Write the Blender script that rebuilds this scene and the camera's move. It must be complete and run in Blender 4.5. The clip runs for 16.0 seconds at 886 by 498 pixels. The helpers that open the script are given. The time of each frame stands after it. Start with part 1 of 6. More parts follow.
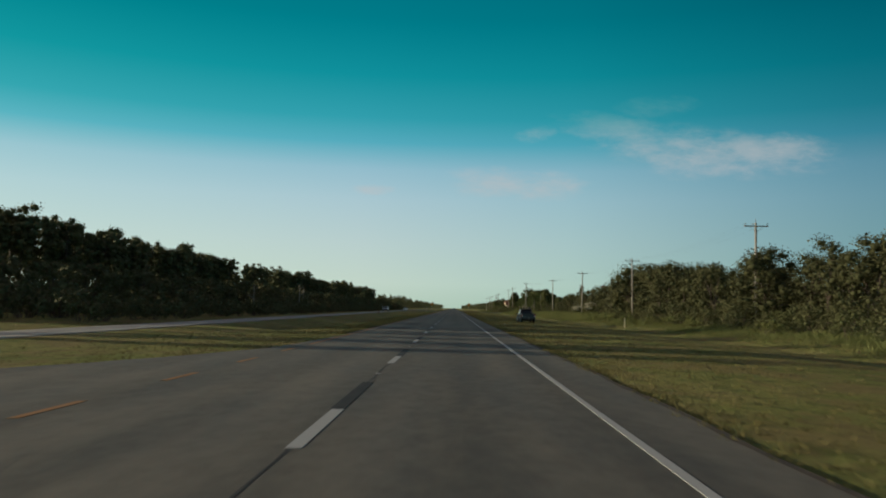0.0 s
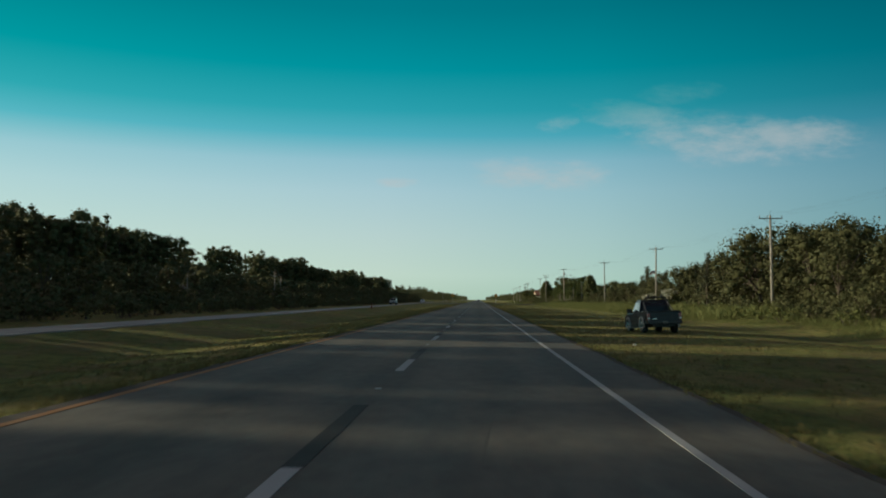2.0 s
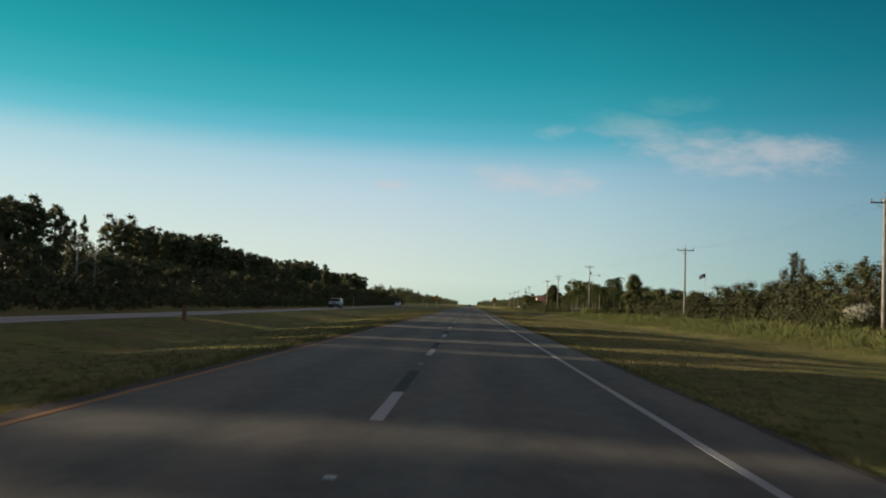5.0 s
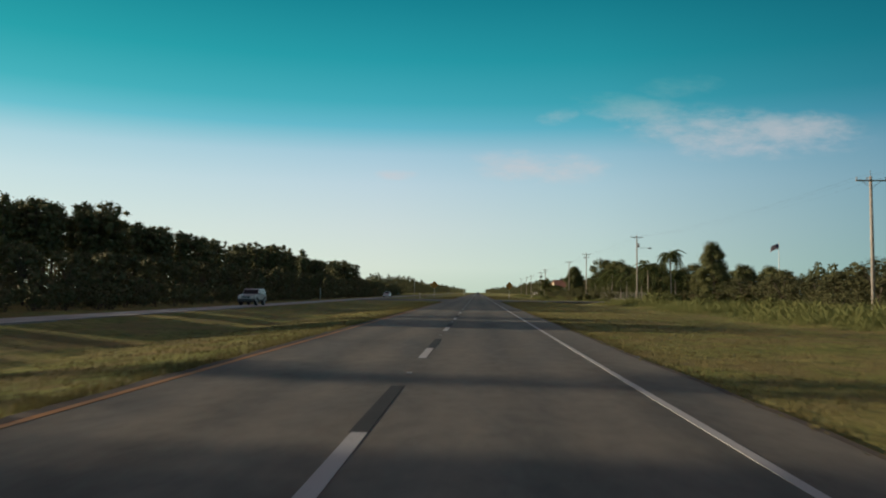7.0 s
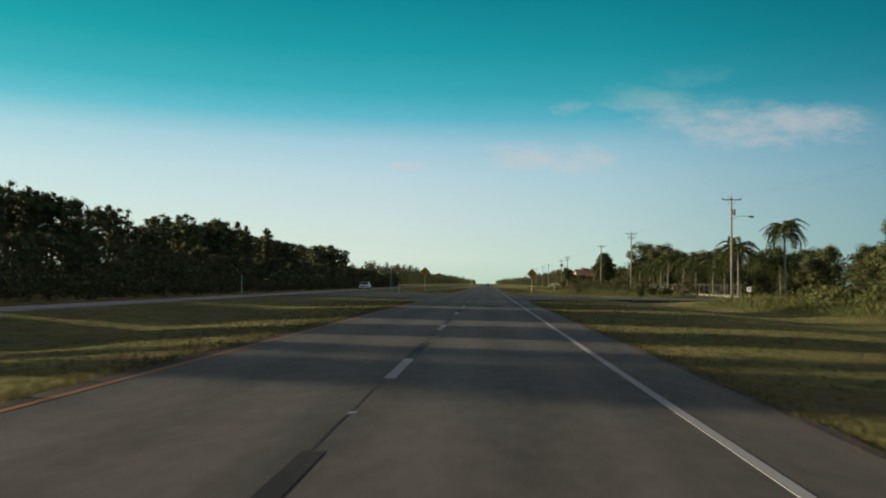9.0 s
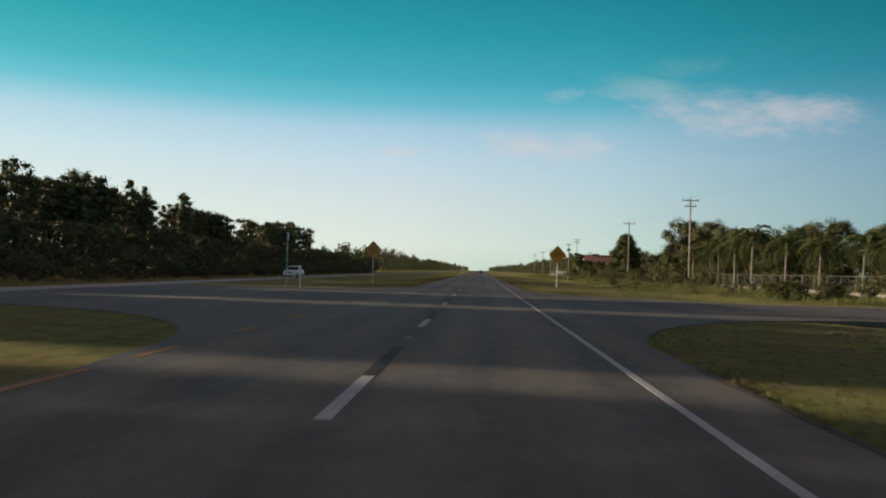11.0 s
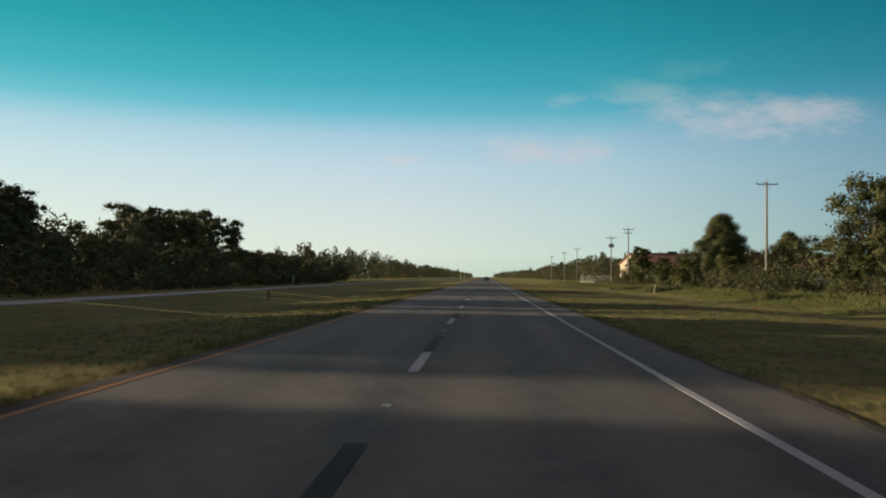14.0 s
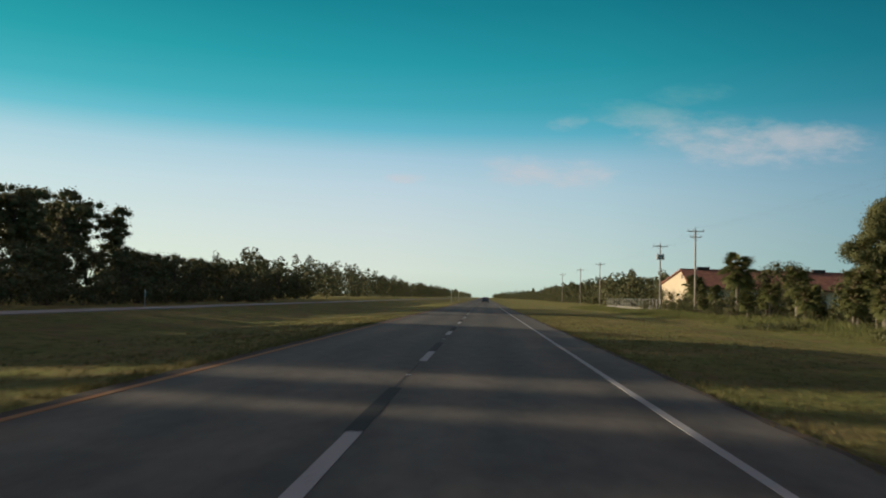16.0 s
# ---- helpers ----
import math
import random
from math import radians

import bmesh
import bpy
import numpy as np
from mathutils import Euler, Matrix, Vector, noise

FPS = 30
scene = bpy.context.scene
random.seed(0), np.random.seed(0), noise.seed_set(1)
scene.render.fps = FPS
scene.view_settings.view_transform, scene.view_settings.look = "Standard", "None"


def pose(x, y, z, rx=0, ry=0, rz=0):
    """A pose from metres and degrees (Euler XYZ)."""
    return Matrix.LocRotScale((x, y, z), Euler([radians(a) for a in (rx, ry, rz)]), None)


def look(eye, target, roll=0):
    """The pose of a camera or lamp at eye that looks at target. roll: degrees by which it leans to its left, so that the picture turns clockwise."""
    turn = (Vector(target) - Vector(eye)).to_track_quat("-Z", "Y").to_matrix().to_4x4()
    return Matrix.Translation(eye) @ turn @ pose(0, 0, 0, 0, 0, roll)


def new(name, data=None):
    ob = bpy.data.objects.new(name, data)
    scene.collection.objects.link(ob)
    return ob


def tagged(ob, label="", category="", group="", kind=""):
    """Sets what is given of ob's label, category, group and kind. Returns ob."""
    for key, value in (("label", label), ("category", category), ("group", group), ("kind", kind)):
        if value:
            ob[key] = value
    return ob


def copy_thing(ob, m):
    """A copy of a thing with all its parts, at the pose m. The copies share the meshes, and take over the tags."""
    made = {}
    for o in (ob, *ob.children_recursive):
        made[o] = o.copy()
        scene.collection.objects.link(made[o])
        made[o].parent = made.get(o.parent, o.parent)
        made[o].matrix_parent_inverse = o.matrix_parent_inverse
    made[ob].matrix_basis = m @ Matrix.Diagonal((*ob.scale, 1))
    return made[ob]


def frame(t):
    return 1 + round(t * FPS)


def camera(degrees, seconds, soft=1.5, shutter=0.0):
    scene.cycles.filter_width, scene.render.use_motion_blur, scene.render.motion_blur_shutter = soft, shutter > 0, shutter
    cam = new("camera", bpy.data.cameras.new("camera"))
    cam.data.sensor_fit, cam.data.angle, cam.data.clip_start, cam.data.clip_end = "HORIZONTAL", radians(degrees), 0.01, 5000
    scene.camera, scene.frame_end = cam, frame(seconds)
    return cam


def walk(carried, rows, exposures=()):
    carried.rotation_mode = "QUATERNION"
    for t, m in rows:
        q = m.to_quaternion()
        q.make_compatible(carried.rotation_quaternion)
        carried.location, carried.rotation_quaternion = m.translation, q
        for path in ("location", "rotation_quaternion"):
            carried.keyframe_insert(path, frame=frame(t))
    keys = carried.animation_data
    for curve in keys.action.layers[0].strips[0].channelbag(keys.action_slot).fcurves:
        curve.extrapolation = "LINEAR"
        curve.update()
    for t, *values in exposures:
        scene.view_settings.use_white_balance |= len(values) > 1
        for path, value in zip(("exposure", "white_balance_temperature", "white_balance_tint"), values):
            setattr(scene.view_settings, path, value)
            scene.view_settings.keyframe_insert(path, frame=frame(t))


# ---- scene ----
cam = camera(58.7, 16.0, soft=1.9, shutter=0.15)
# the clip's camera meters a little darker at first
EXPOSURES = [(0.0, -0.22, 6500, 8), (0.5, -0.18, 6560, 13), (1.0, -0.30, 6300, -6), (1.5, -0.04, 6720, 17), (2.0, -0.20, 6400, 3), (2.5, -0.05, 6600, 12), (3.0, -0.05, 6620, 13), (3.5, -0.06, 6550, 11), (4.5, 0.0, 6740, 18), (5.0, 0.0, 6740, 16),
             (7.5, 0.0, 6800, 17), (8.0, -0.03, 6620, 11), (8.5, -0.02, 6580, 8), (9.0, 0.0, 6680, 12), (11.5, 0.10, 6850, 21), (12.0, 0.05, 6820, 17), (12.5, -0.04, 6450, 4), (13.0, 0.04, 6800, 16), (13.5, 0.06, 6850, 18), (15.0, 0.06, 6850, 23), (15.5, -0.05, 6650, 14), (16.0, 0.0, 6750, 18)]
PATH = [
    (0.0, pose(0.266, -3.47, 1.437, 94.28, -1.17, 0.79)),
    (0.5, pose(0.331, 10.04, 1.437, 95.52, -0.92, 1.59)),
    (1.0, pose(0.298, 23.21, 1.437, 95.96, -0.96, 1.36)),
    (1.5, pose(0.257, 36.36, 1.437, 94.08, -1.81, 2.76)),
    (2.0, pose(0.260, 49.66, 1.437, 93.66, -0.42, 2.57)),
    (2.5, pose(0.175, 62.93, 1.437, 93.36, -0.37, 2.00)),
    (3.0, pose(0.072, 76.15, 1.437, 93.03, -0.55, 2.37)),
    (3.5, pose(-0.001, 89.43, 1.437, 93.19, -0.56, 2.08)),
    (4.0, pose(-0.098, 102.67, 1.437, 93.09, -0.87, 1.91)),
    (4.5, pose(-0.187, 115.89, 1.437, 93.63, -1.57, 1.57)),
    (5.0, pose(-0.258, 129.08, 1.437, 93.95, -2.34, 1.90)),
    (7.5, pose(-0.116, 195.99, 1.437, 92.60, -0.40, 2.54)),
    (8.0, pose(-0.079, 209.55, 1.437, 92.16, -0.80, 2.18)),
    (8.5, pose(0.033, 222.92, 1.437, 92.19, -1.05, 3.02)),
    (9.0, pose(0.118, 236.63, 1.437, 92.46, -0.85, 3.23)),
    (11.5, pose(0.132, 302.99, 1.437, 91.38, -1.55, 2.65)),
    (12.0, pose(0.087, 316.27, 1.437, 92.42, -1.19, 2.72)),
    (12.5, pose(-0.023, 329.51, 1.437, 93.16, -1.34, 2.86)),
    (13.0, pose(-0.111, 343.14, 1.437, 92.34, -0.69, 2.33)),
    (13.5, pose(-0.206, 356.86, 1.437, 92.21, -0.13, 2.50)),
    (14.0, pose(-0.259, 370.62, 1.437, 92.00, -0.51, 3.03)),
    (14.5, pose(-0.267, 384.42, 1.437, 92.42, -2.36, 2.23)),
    (15.0, pose(-0.186, 398.28, 1.437, 92.89, -1.70, 3.46)),
    (15.5, pose(-0.100, 412.16, 1.437, 93.43, -1.74, 3.70)),
    (16.0, pose(-0.015, 426.09, 1.437, 93.42, -1.67, 2.97)),
]
walk(cam, PATH, EXPOSURES)

# ---------------------------------------------------------------- sun and sky
SUN_EL, SUN_AZ = radians(9.8), radians(171.0)      # the sun stands to the west, left of the road
SUN_DIR = Vector((math.cos(SUN_EL) * math.cos(SUN_AZ), math.cos(SUN_EL) * math.sin(SUN_AZ), math.sin(SUN_EL)))
sun_data = bpy.data.lights.new("sun", "SUN")
sun_data.energy, sun_data.angle, sun_data.color = 5.0, radians(0.8), (1.0, 0.86, 0.62)
sun = new("sun", sun_data)
sun.matrix_world = look(SUN_DIR * 400, (0, 0, 0))
scene.view_settings.exposure = 0.0


def srgb(r, g, b):
    """Linear colour from 0..255 sRGB."""
    out = []
    for c in (r, g, b):
        c /= 255.0
        out.append(c / 12.92 if c <= 0.04045 else ((c + 0.055) / 1.055) ** 2.4)
    return (*out, 1.0)


class Nodes:
    """Short hand for building a node tree."""

    def __init__(self, tree):
        self.tree = tree
        tree.nodes.clear()

    def add(self, kind, ins=None):
        n = self.tree.nodes.new(kind)
        for k, v in (ins or {}).items():
            self.put(n, k, v)
        return n

    def put(self, n, k, v):
        sock = n.inputs[k]
        if isinstance(v, bpy.types.NodeSocket):
            self.tree.links.new(v, sock)
        else:
            sock.default_value = v

    def math(self, op, a, b=0.0, c=0.0, clamp=False):
        n = self.add("ShaderNodeMath")
        n.operation, n.use_clamp = op, clamp
        for i, v in enumerate((a, b, c)):
            self.put(n, i, v)
        return n.outputs[0]

    def mix(self, fac, a, b, blend="MIX"):
        n = self.add("ShaderNodeMix")
        n.data_type, n.blend_type = "RGBA", blend
        self.put(n, 0, fac), self.put(n, 6, a), self.put(n, 7, b)
        return n.outputs[2]

    def noise(self, vec, scale, detail=3.0, rough=0.55):
        n = self.add("ShaderNodeTexNoise", {"Scale": scale, "Detail": detail, "Roughness": rough})
        if vec is not None:
            self.put(n, "Vector", vec)
        return n.outputs["Fac"]

    def stretch(self, vec, sx, sy, sz):
        n = self.add("ShaderNodeMapping", {"Vector": vec, "Scale": (sx, sy, sz)})
        return n.outputs[0]

    def ramp(self, fac, stops):
        n = self.add("ShaderNodeValToRGB")
        r = n.color_ramp
        while len(r.elements) < len(stops):
            r.elements.new(0.5)
        for e, (p, col) in zip(r.elements, stops):
            e.position, e.color = p, col
        self.put(n, 0, fac)
        return n.outputs[0]

    def span(self, v, lo, hi, a=0.0, b=1.0, smooth=True):
        n = self.add("ShaderNodeMapRange", {0: v, 1: lo, 2: hi, 3: a, 4: b})
        n.interpolation_type = "SMOOTHSTEP" if smooth else "LINEAR"
        return n.outputs[0]


world = bpy.data.worlds.new("evening_sky")
scene.world = world
world.use_nodes = True
N = Nodes(world.node_tree)
co = N.add("ShaderNodeTexCoord").outputs["Generated"]
sep = N.add("ShaderNodeSeparateXYZ", {0: co})
sx, sy, sz = sep.outputs
sky = N.add("ShaderNodeTexSky")
sky.sky_type, sky.sun_disc = "NISHITA", False
sky.sun_elevation, sky.sun_rotation = SUN_EL, radians(90) - SUN_AZ
sky.altitude, sky.air_density, sky.dust_density, sky.ozone_density = 5.0, 1.0, 1.5, 1.5
high = N.mix(1.0, sky.outputs[0], (0.190, 0.095, 0.079, 1), "MULTIPLY")
# clear evening sky: pale near the horizon, lavender blue above, deep teal higher up
up = N.span(sz, 0.0, 0.5, smooth=False)
band = N.ramp(up, [(0.00, srgb(186, 208, 194)), (0.06, srgb(197, 217, 208)), (0.16, srgb(188, 211, 214)), (0.27, srgb(172, 203, 217)),
                   (0.345, srgb(150, 193, 213)), (0.41, srgb(88, 175, 198)), (0.47, srgb(52, 162, 181)), (0.57, srgb(20, 147, 163)), (0.70, srgb(2, 126, 143)),
                   (0.90, srgb(0, 106, 126)), (1.0, srgb(30, 98, 128))])
# brighter towards the sun's side
flat = N.math("SQRT", N.math("ADD", N.math("MULTIPLY", sx, sx), N.math("MULTIPLY", sy, sy)))
side = N.math("DIVIDE", sx, N.math("MAXIMUM", flat, 0.01))
glow = N.ramp(N.span(side, -0.6, 0.6, smooth=False), [(0.0, (1.28, 1.26, 1.12, 1)), (0.40, (1.12, 1.10, 1.06, 1)), (0.62, (0.88, 0.97, 0.95, 1)), (0.88, (0.44, 0.62, 0.66, 1)), (1.0, (0.30, 0.50, 0.55, 1))])
low = N.mix(1.0, band, glow, "MULTIPLY")
# thin evening clouds ahead
ahead = N.math("MAXIMUM", sy, 0.02)
cu, cv = N.math("DIVIDE", sx, ahead), N.math("DIVIDE", sz, ahead)
uv = N.add("ShaderNodeCombineXYZ", {0: cu, 1: cv, 2: 0.0}).outputs[0]


def cloud(u, v, ru, rv, tilt=0.0):
    a = N.math("DIVIDE", N.math("SUBTRACT", cu, u), ru)
    b = N.math("DIVIDE", N.math("SUBTRACT", N.math("SUBTRACT", cv, v), N.math("MULTIPLY", N.math("SUBTRACT", cu, u), tilt)), rv)
    return N.math("SUBTRACT", 1.0, N.math("ADD", N.math("MULTIPLY", a, a), N.math("MULTIPLY", b, b)))


blobs = None
for c in ((0.075, 0.160, 0.095, 0.024, -0.02), (0.295, 0.205, 0.125, 0.036, -0.08), (0.385, 0.208, 0.11, 0.030, -0.04),
          (0.20, 0.235, 0.080, 0.024, -0.10), (0.25, 0.262, 0.07, 0.016, 0.08), (-0.105, 0.150, 0.03, 0.008, 0.0), (0.10, 0.225, 0.03, 0.012, 0.2)):
    m = cloud(*c)
    blobs = m if blobs is None else N.math("MAXIMUM", blobs, m)
warp = N.add("ShaderNodeTexNoise", {"Vector": N.stretch(uv, 9.0, 22.0, 1.0), "Scale": 1.0, "Detail": 3.0}).outputs["Color"]
bent = N.mix(0.35, N.stretch(uv, 17.0, 44.0, 1.0), warp, "ADD")
wisp = N.noise(bent, 1.0, 8.0, 0.66)
dens = N.span(N.math("ADD", N.math("MULTIPLY", blobs, 0.30), wisp), 0.44, 1.02)
dens = N.math("MULTIPLY", dens, N.span(blobs, -0.7, 0.5))
fade = N.span(sz, 0.185, 0.25, 0.58, 0.22)
cloudcol = N.mix(N.span(sz, 0.195, 0.27), srgb(204, 202, 203), srgb(118, 188, 184))
low = N.mix(N.math("MULTIPLY", dens, fade), low, cloudcol)
colour = N.mix(N.span(sz, 0.40, 0.47), low, high)
bg = N.add("ShaderNodeBackground", {"Color": colour, "Strength": 1.0})
N.tree.links.new(bg.outputs[0], N.add("ShaderNodeOutputWorld").inputs[0])


# ---------------------------------------------------------------- materials
def material(name):
    m = bpy.data.materials.new(name)
    m.use_nodes = True
    n = Nodes(m.node_tree)
    pos = n.add("ShaderNodeNewGeometry").outputs["Position"]
    return m, n, pos


def finish(n, colour, rough=0.8, bump=None, strength=0.3, dist=0.02, metal=0.0, spec=0.5, sheer=None):
    b = n.add("ShaderNodeBsdfPrincipled", {"Base Color": colour, "Roughness": rough, "Metallic": metal, "Specular IOR Level": spec})
    if bump is not None:
        bp = n.add("ShaderNodeBump", {"Height": bump, "Strength": strength, "Distance": dist})
        n.put(b, "Normal", bp.outputs[0])
    out = b.outputs[0]
    if sheer is not None:
        tr = n.add("ShaderNodeBsdfTranslucent", {"Color": colour})
        mx = n.add("ShaderNodeMixShader", {0: sheer})
        n.tree.links.new(out, mx.inputs[1]), n.tree.links.new(tr.outputs[0], mx.inputs[2])
        out = mx.outputs[0]
    n.tree.links.new(out, n.add("ShaderNodeOutputMaterial").inputs[0])


def plain(name, col, rough=0.6, metal=0.0, var=0.25, scale=6.0, bump=0.15):
    """A paint, metal or timber with uneven tone and fine relief."""
    m, n, pos = material(name)
    a = n.noise(pos, scale, 4.0)
    b = n.noise(pos, scale * 9, 2.0)
    f = n.math("ADD", n.math("MULTIPLY", a, 0.7), n.math("MULTIPLY", b, 0.3))
    dark = tuple(c * (1 - var) for c in col[:3]) + (1,)
    light = tuple(min(1, c * (1 + var)) for c in col[:3]) + (1,)
    finish(n, n.mix(n.span(f, 0.3, 0.7), dark, light), n.span(a, 0.3, 0.7, max(0.02, rough - 0.08), rough + 0.08), b, bump, 0.01, metal)
    return m


def asphalt(name, base, warm, seam=True):
    m, n, pos = material(name)
    grain = n.noise(pos, 55.0, 3.0, 0.7)
    blot = n.noise(n.stretch(pos, 1.0, 0.16, 1.0), 0.9, 5.0)
    big = n.noise(n.stretch(pos, 0.7, 0.05, 1.0), 0.5, 3.0)
    mottle = n.noise(n.stretch(pos, 1.0, 0.5, 1.0), 3.2, 5.0, 0.65)
    x = n.add("ShaderNodeSeparateXYZ", {0: pos}).outputs[0]
    # wheel paths polished a little lighter, an oil-darkened strip between them
    wave = n.math("COSINE", n.math("MULTIPLY", n.math("ADD", x, 0.45), 2 * math.pi / 1.83))
    fac = n.math("ADD", n.math("ADD", n.math("MULTIPLY", blot, 0.40), n.math("MULTIPLY", mottle, 0.34)), n.math("ADD", n.math("MULTIPLY", big, 0.30), n.math("MULTIPLY", grain, 0.22)))
    fac = n.math("ADD", fac, n.math("MULTIPLY", wave, 0.045 if seam else 0.0))
    col = n.mix(n.span(fac, 0.40, 0.86), tuple(c * 0.60 for c in base) + (1,), tuple(c * 1.38 for c in warm) + (1,))
    cells = n.add("ShaderNodeTexVoronoi", {"Vector": n.stretch(pos, 0.5, 0.22, 1.0), "Scale": 1.0})
    cells.feature = "DISTANCE_TO_EDGE"
    crack = cells.outputs[0]
    crack = n.math("ADD", crack, n.math("MULTIPLY", n.noise(pos, 2.5, 4.0), 0.06))
    line = n.math("MULTIPLY", n.span(crack, 0.030, 0.042, 1.0, 0.0), n.span(big, 0.5, 0.62))
    col = n.mix(n.math("MULTIPLY", line, 0.08), col, (0.02, 0.02, 0.02, 1))
    finish(n, col, n.span(blot, 0.3, 0.7, 0.72, 0.86), n.math("SUBTRACT", grain, n.math("MULTIPLY", line, 0.6)), 0.35, 0.01, spec=0.28)
    return m


ASPHALT = asphalt("asphalt", (0.113, 0.106, 0.090), (0.139, 0.130, 0.105))
ASPHALT_SIDE = asphalt("asphalt_side", (0.100, 0.096, 0.086), (0.130, 0.123, 0.105), seam=False)
# much lighter than the near road: grazing sky reflection put into the base colour
ASPHALT_OPP_SHEEN = asphalt("asphalt_opposite_sheen", (0.33, 0.315, 0.29), (0.37, 0.35, 0.32), seam=False)


def road_paint(name, col, under, wear):
    m, n, pos = material(name)
    a = n.noise(pos, 30.0, 5.0, 0.7)
    b = n.noise(n.stretch(pos, 1.0, 0.3, 1.0), 2.2, 4.0)
    f = n.span(n.math("ADD", n.math("MULTIPLY", a, 0.6), n.math("MULTIPLY", b, 0.5)), wear, wear + 0.22)
    tone = n.mix(b, tuple(c * 0.78 for c in col[:3]) + (1,), col)
    finish(n, n.mix(n.math("MULTIPLY", f, 0.75), tone, under), 0.75, a, 0.2, 0.006, spec=0.2)
    return m


PAINT_WHITE = road_paint("road_paint_white", (0.48, 0.49, 0.48, 1), (0.16, 0.16, 0.15, 1), 0.56)
PAINT_YELLOW = road_paint("road_paint_yellow", (0.42, 0.205, 0.075, 1), (0.18, 0.135, 0.09, 1), 0.48)
PAINT_BLACK = road_paint("road_paint_black", (0.034, 0.032, 0.031, 1), (0.070, 0.066, 0.060, 1), 0.54)
TAR = road_paint("tar_sealant", (0.045, 0.044, 0.043, 1), (0.11, 0.107, 0.10, 1), 0.48)


def turf():
    m, n, pos = material("turf")
    big = n.noise(pos, 0.09, 4.0)
    mid = n.noise(n.stretch(pos, 1.0, 0.45, 1.0), 0.7, 5.0, 0.6)
    fine = n.noise(pos, 9.0, 4.0, 0.7)
    hair = n.noise(n.stretch(pos, 40.0, 9.0, 20.0), 1.0, 3.0, 0.7)
    f = n.math("ADD", n.math("MULTIPLY", big, 0.45), n.math("ADD", n.math("MULTIPLY", mid, 0.4), n.math("MULTIPLY", fine, 0.25)))
    col = n.ramp(n.span(f, 0.40, 0.70, smooth=False), [(0.0, (0.180, 0.220, 0.062, 1)), (0.4, (0.300, 0.325, 0.095, 1)),
                                                     (0.72, (0.390, 0.365, 0.125, 1)), (1.0, (0.47, 0.40, 0.170, 1))])
    col = n.mix(n.span(hair, 0.30, 0.70, 0.0, 0.45), col, (0.100, 0.100, 0.040, 1))
    # darker tufts and browned patches between them
    tuft = n.noise(n.stretch(pos, 1.0, 0.7, 1.0), 1.7, 7.0, 0.72)
    col = n.mix(n.span(tuft, 0.47, 0.62, 0.0, 0.70), col, (0.108, 0.130, 0.042, 1))
    brown = n.noise(n.stretch(pos, 1.0, 0.6, 1.0), 0.42, 6.0, 0.68)
    col = n.mix(n.span(brown, 0.44, 0.60, 0.0, 0.62), col, (0.280, 0.205, 0.100, 1))
    # worn sandy soil showing here and there
    bare = n.math("MULTIPLY", n.span(n.noise(pos, 0.55, 5.0), 0.66, 0.74), 0.6)
    col = n.mix(bare, col, (0.17, 0.115, 0.07, 1))
    finish(n, col, 0.95, n.math("ADD", n.math("ADD", hair, n.math("MULTIPLY", fine, 1.0)), n.math("MULTIPLY", tuft, 1.6)), 0.9, 0.14, spec=0.1)
    return m


TURF = turf()


def leaf(name, dark, light, dry, sheer=0.25):
    m, n, pos = material(name)
    isl = n.add("ShaderNodeNewGeometry").outputs["Random Per Island"]
    ob = n.add("ShaderNodeObjectInfo").outputs["Random"]
    patch = n.noise(pos, 0.35, 2.0)
    f = n.math("ADD", n.math("MULTIPLY", isl, 0.55), n.math("ADD", n.math("MULTIPLY", ob, 0.3), n.math("MULTIPLY", n.math("SUBTRACT", patch, 0.3), 0.45)))
    col = n.ramp(f, [(0.0, dark + (1,)), (0.75, light + (1,)), (0.97, light + (1,)), (1.0, dry + (1,))])
    finish(n, col, 0.65, None, spec=0.12, sheer=sheer)
    return m


# the next two tones are raised: veiling haze put into the leaf colour
LEAF_PINE = leaf("pine_needles", (0.074, 0.078, 0.040), (0.150, 0.152, 0.072), (0.14, 0.11, 0.05), 0.05)
LEAF_WOOD = leaf("dark_wood_leaves", (0.074, 0.078, 0.040), (0.150, 0.150, 0.072), (0.14, 0.11, 0.05), 0.05)
LEAF_OAK = leaf("broad_leaves", (0.056, 0.066, 0.028), (0.136, 0.144, 0.060), (0.15, 0.11, 0.05), 0.18)
LEAF_BRUSH = leaf("brush_leaves", (0.066, 0.073, 0.033), (0.132, 0.134, 0.062), (0.20, 0.16, 0.09), 0.24)
LEAF_EAST = leaf("scrub_leaves", (0.046, 0.052, 0.024), (0.108, 0.110, 0.050), (0.16, 0.12, 0.06), 0.14)
LEAF_PALM = leaf("palm_leaflets", (0.052, 0.074, 0.026), (0.130, 0.148, 0.058), (0.24, 0.18, 0.09), 0.25)
LEAF_FAN = leaf("fan_palm_blades", (0.060, 0.074, 0.026), (0.150, 0.162, 0.058), (0.22, 0.15, 0.07), 0.2)
LEAF_GRASS = leaf("tall_grass_blades", (0.104, 0.126, 0.042), (0.186, 0.196, 0.070), (0.27, 0.21, 0.11), 0.3)
LEAF_VERGE = leaf("verge_grass_blades", (0.105, 0.105, 0.040), (0.200, 0.172, 0.070), (0.30, 0.21, 0.11), 0.25)
LEAF_PLUME = leaf("pale_plumes", (0.12, 0.14, 0.07), (0.62, 0.60, 0.50), (0.66, 0.62, 0.54), 0.3)
LEAF_RUSSET = leaf("dry_russet_leaves", (0.080, 0.068, 0.034), (0.165, 0.138, 0.070), (0.20, 0.14, 0.08), 0.25)
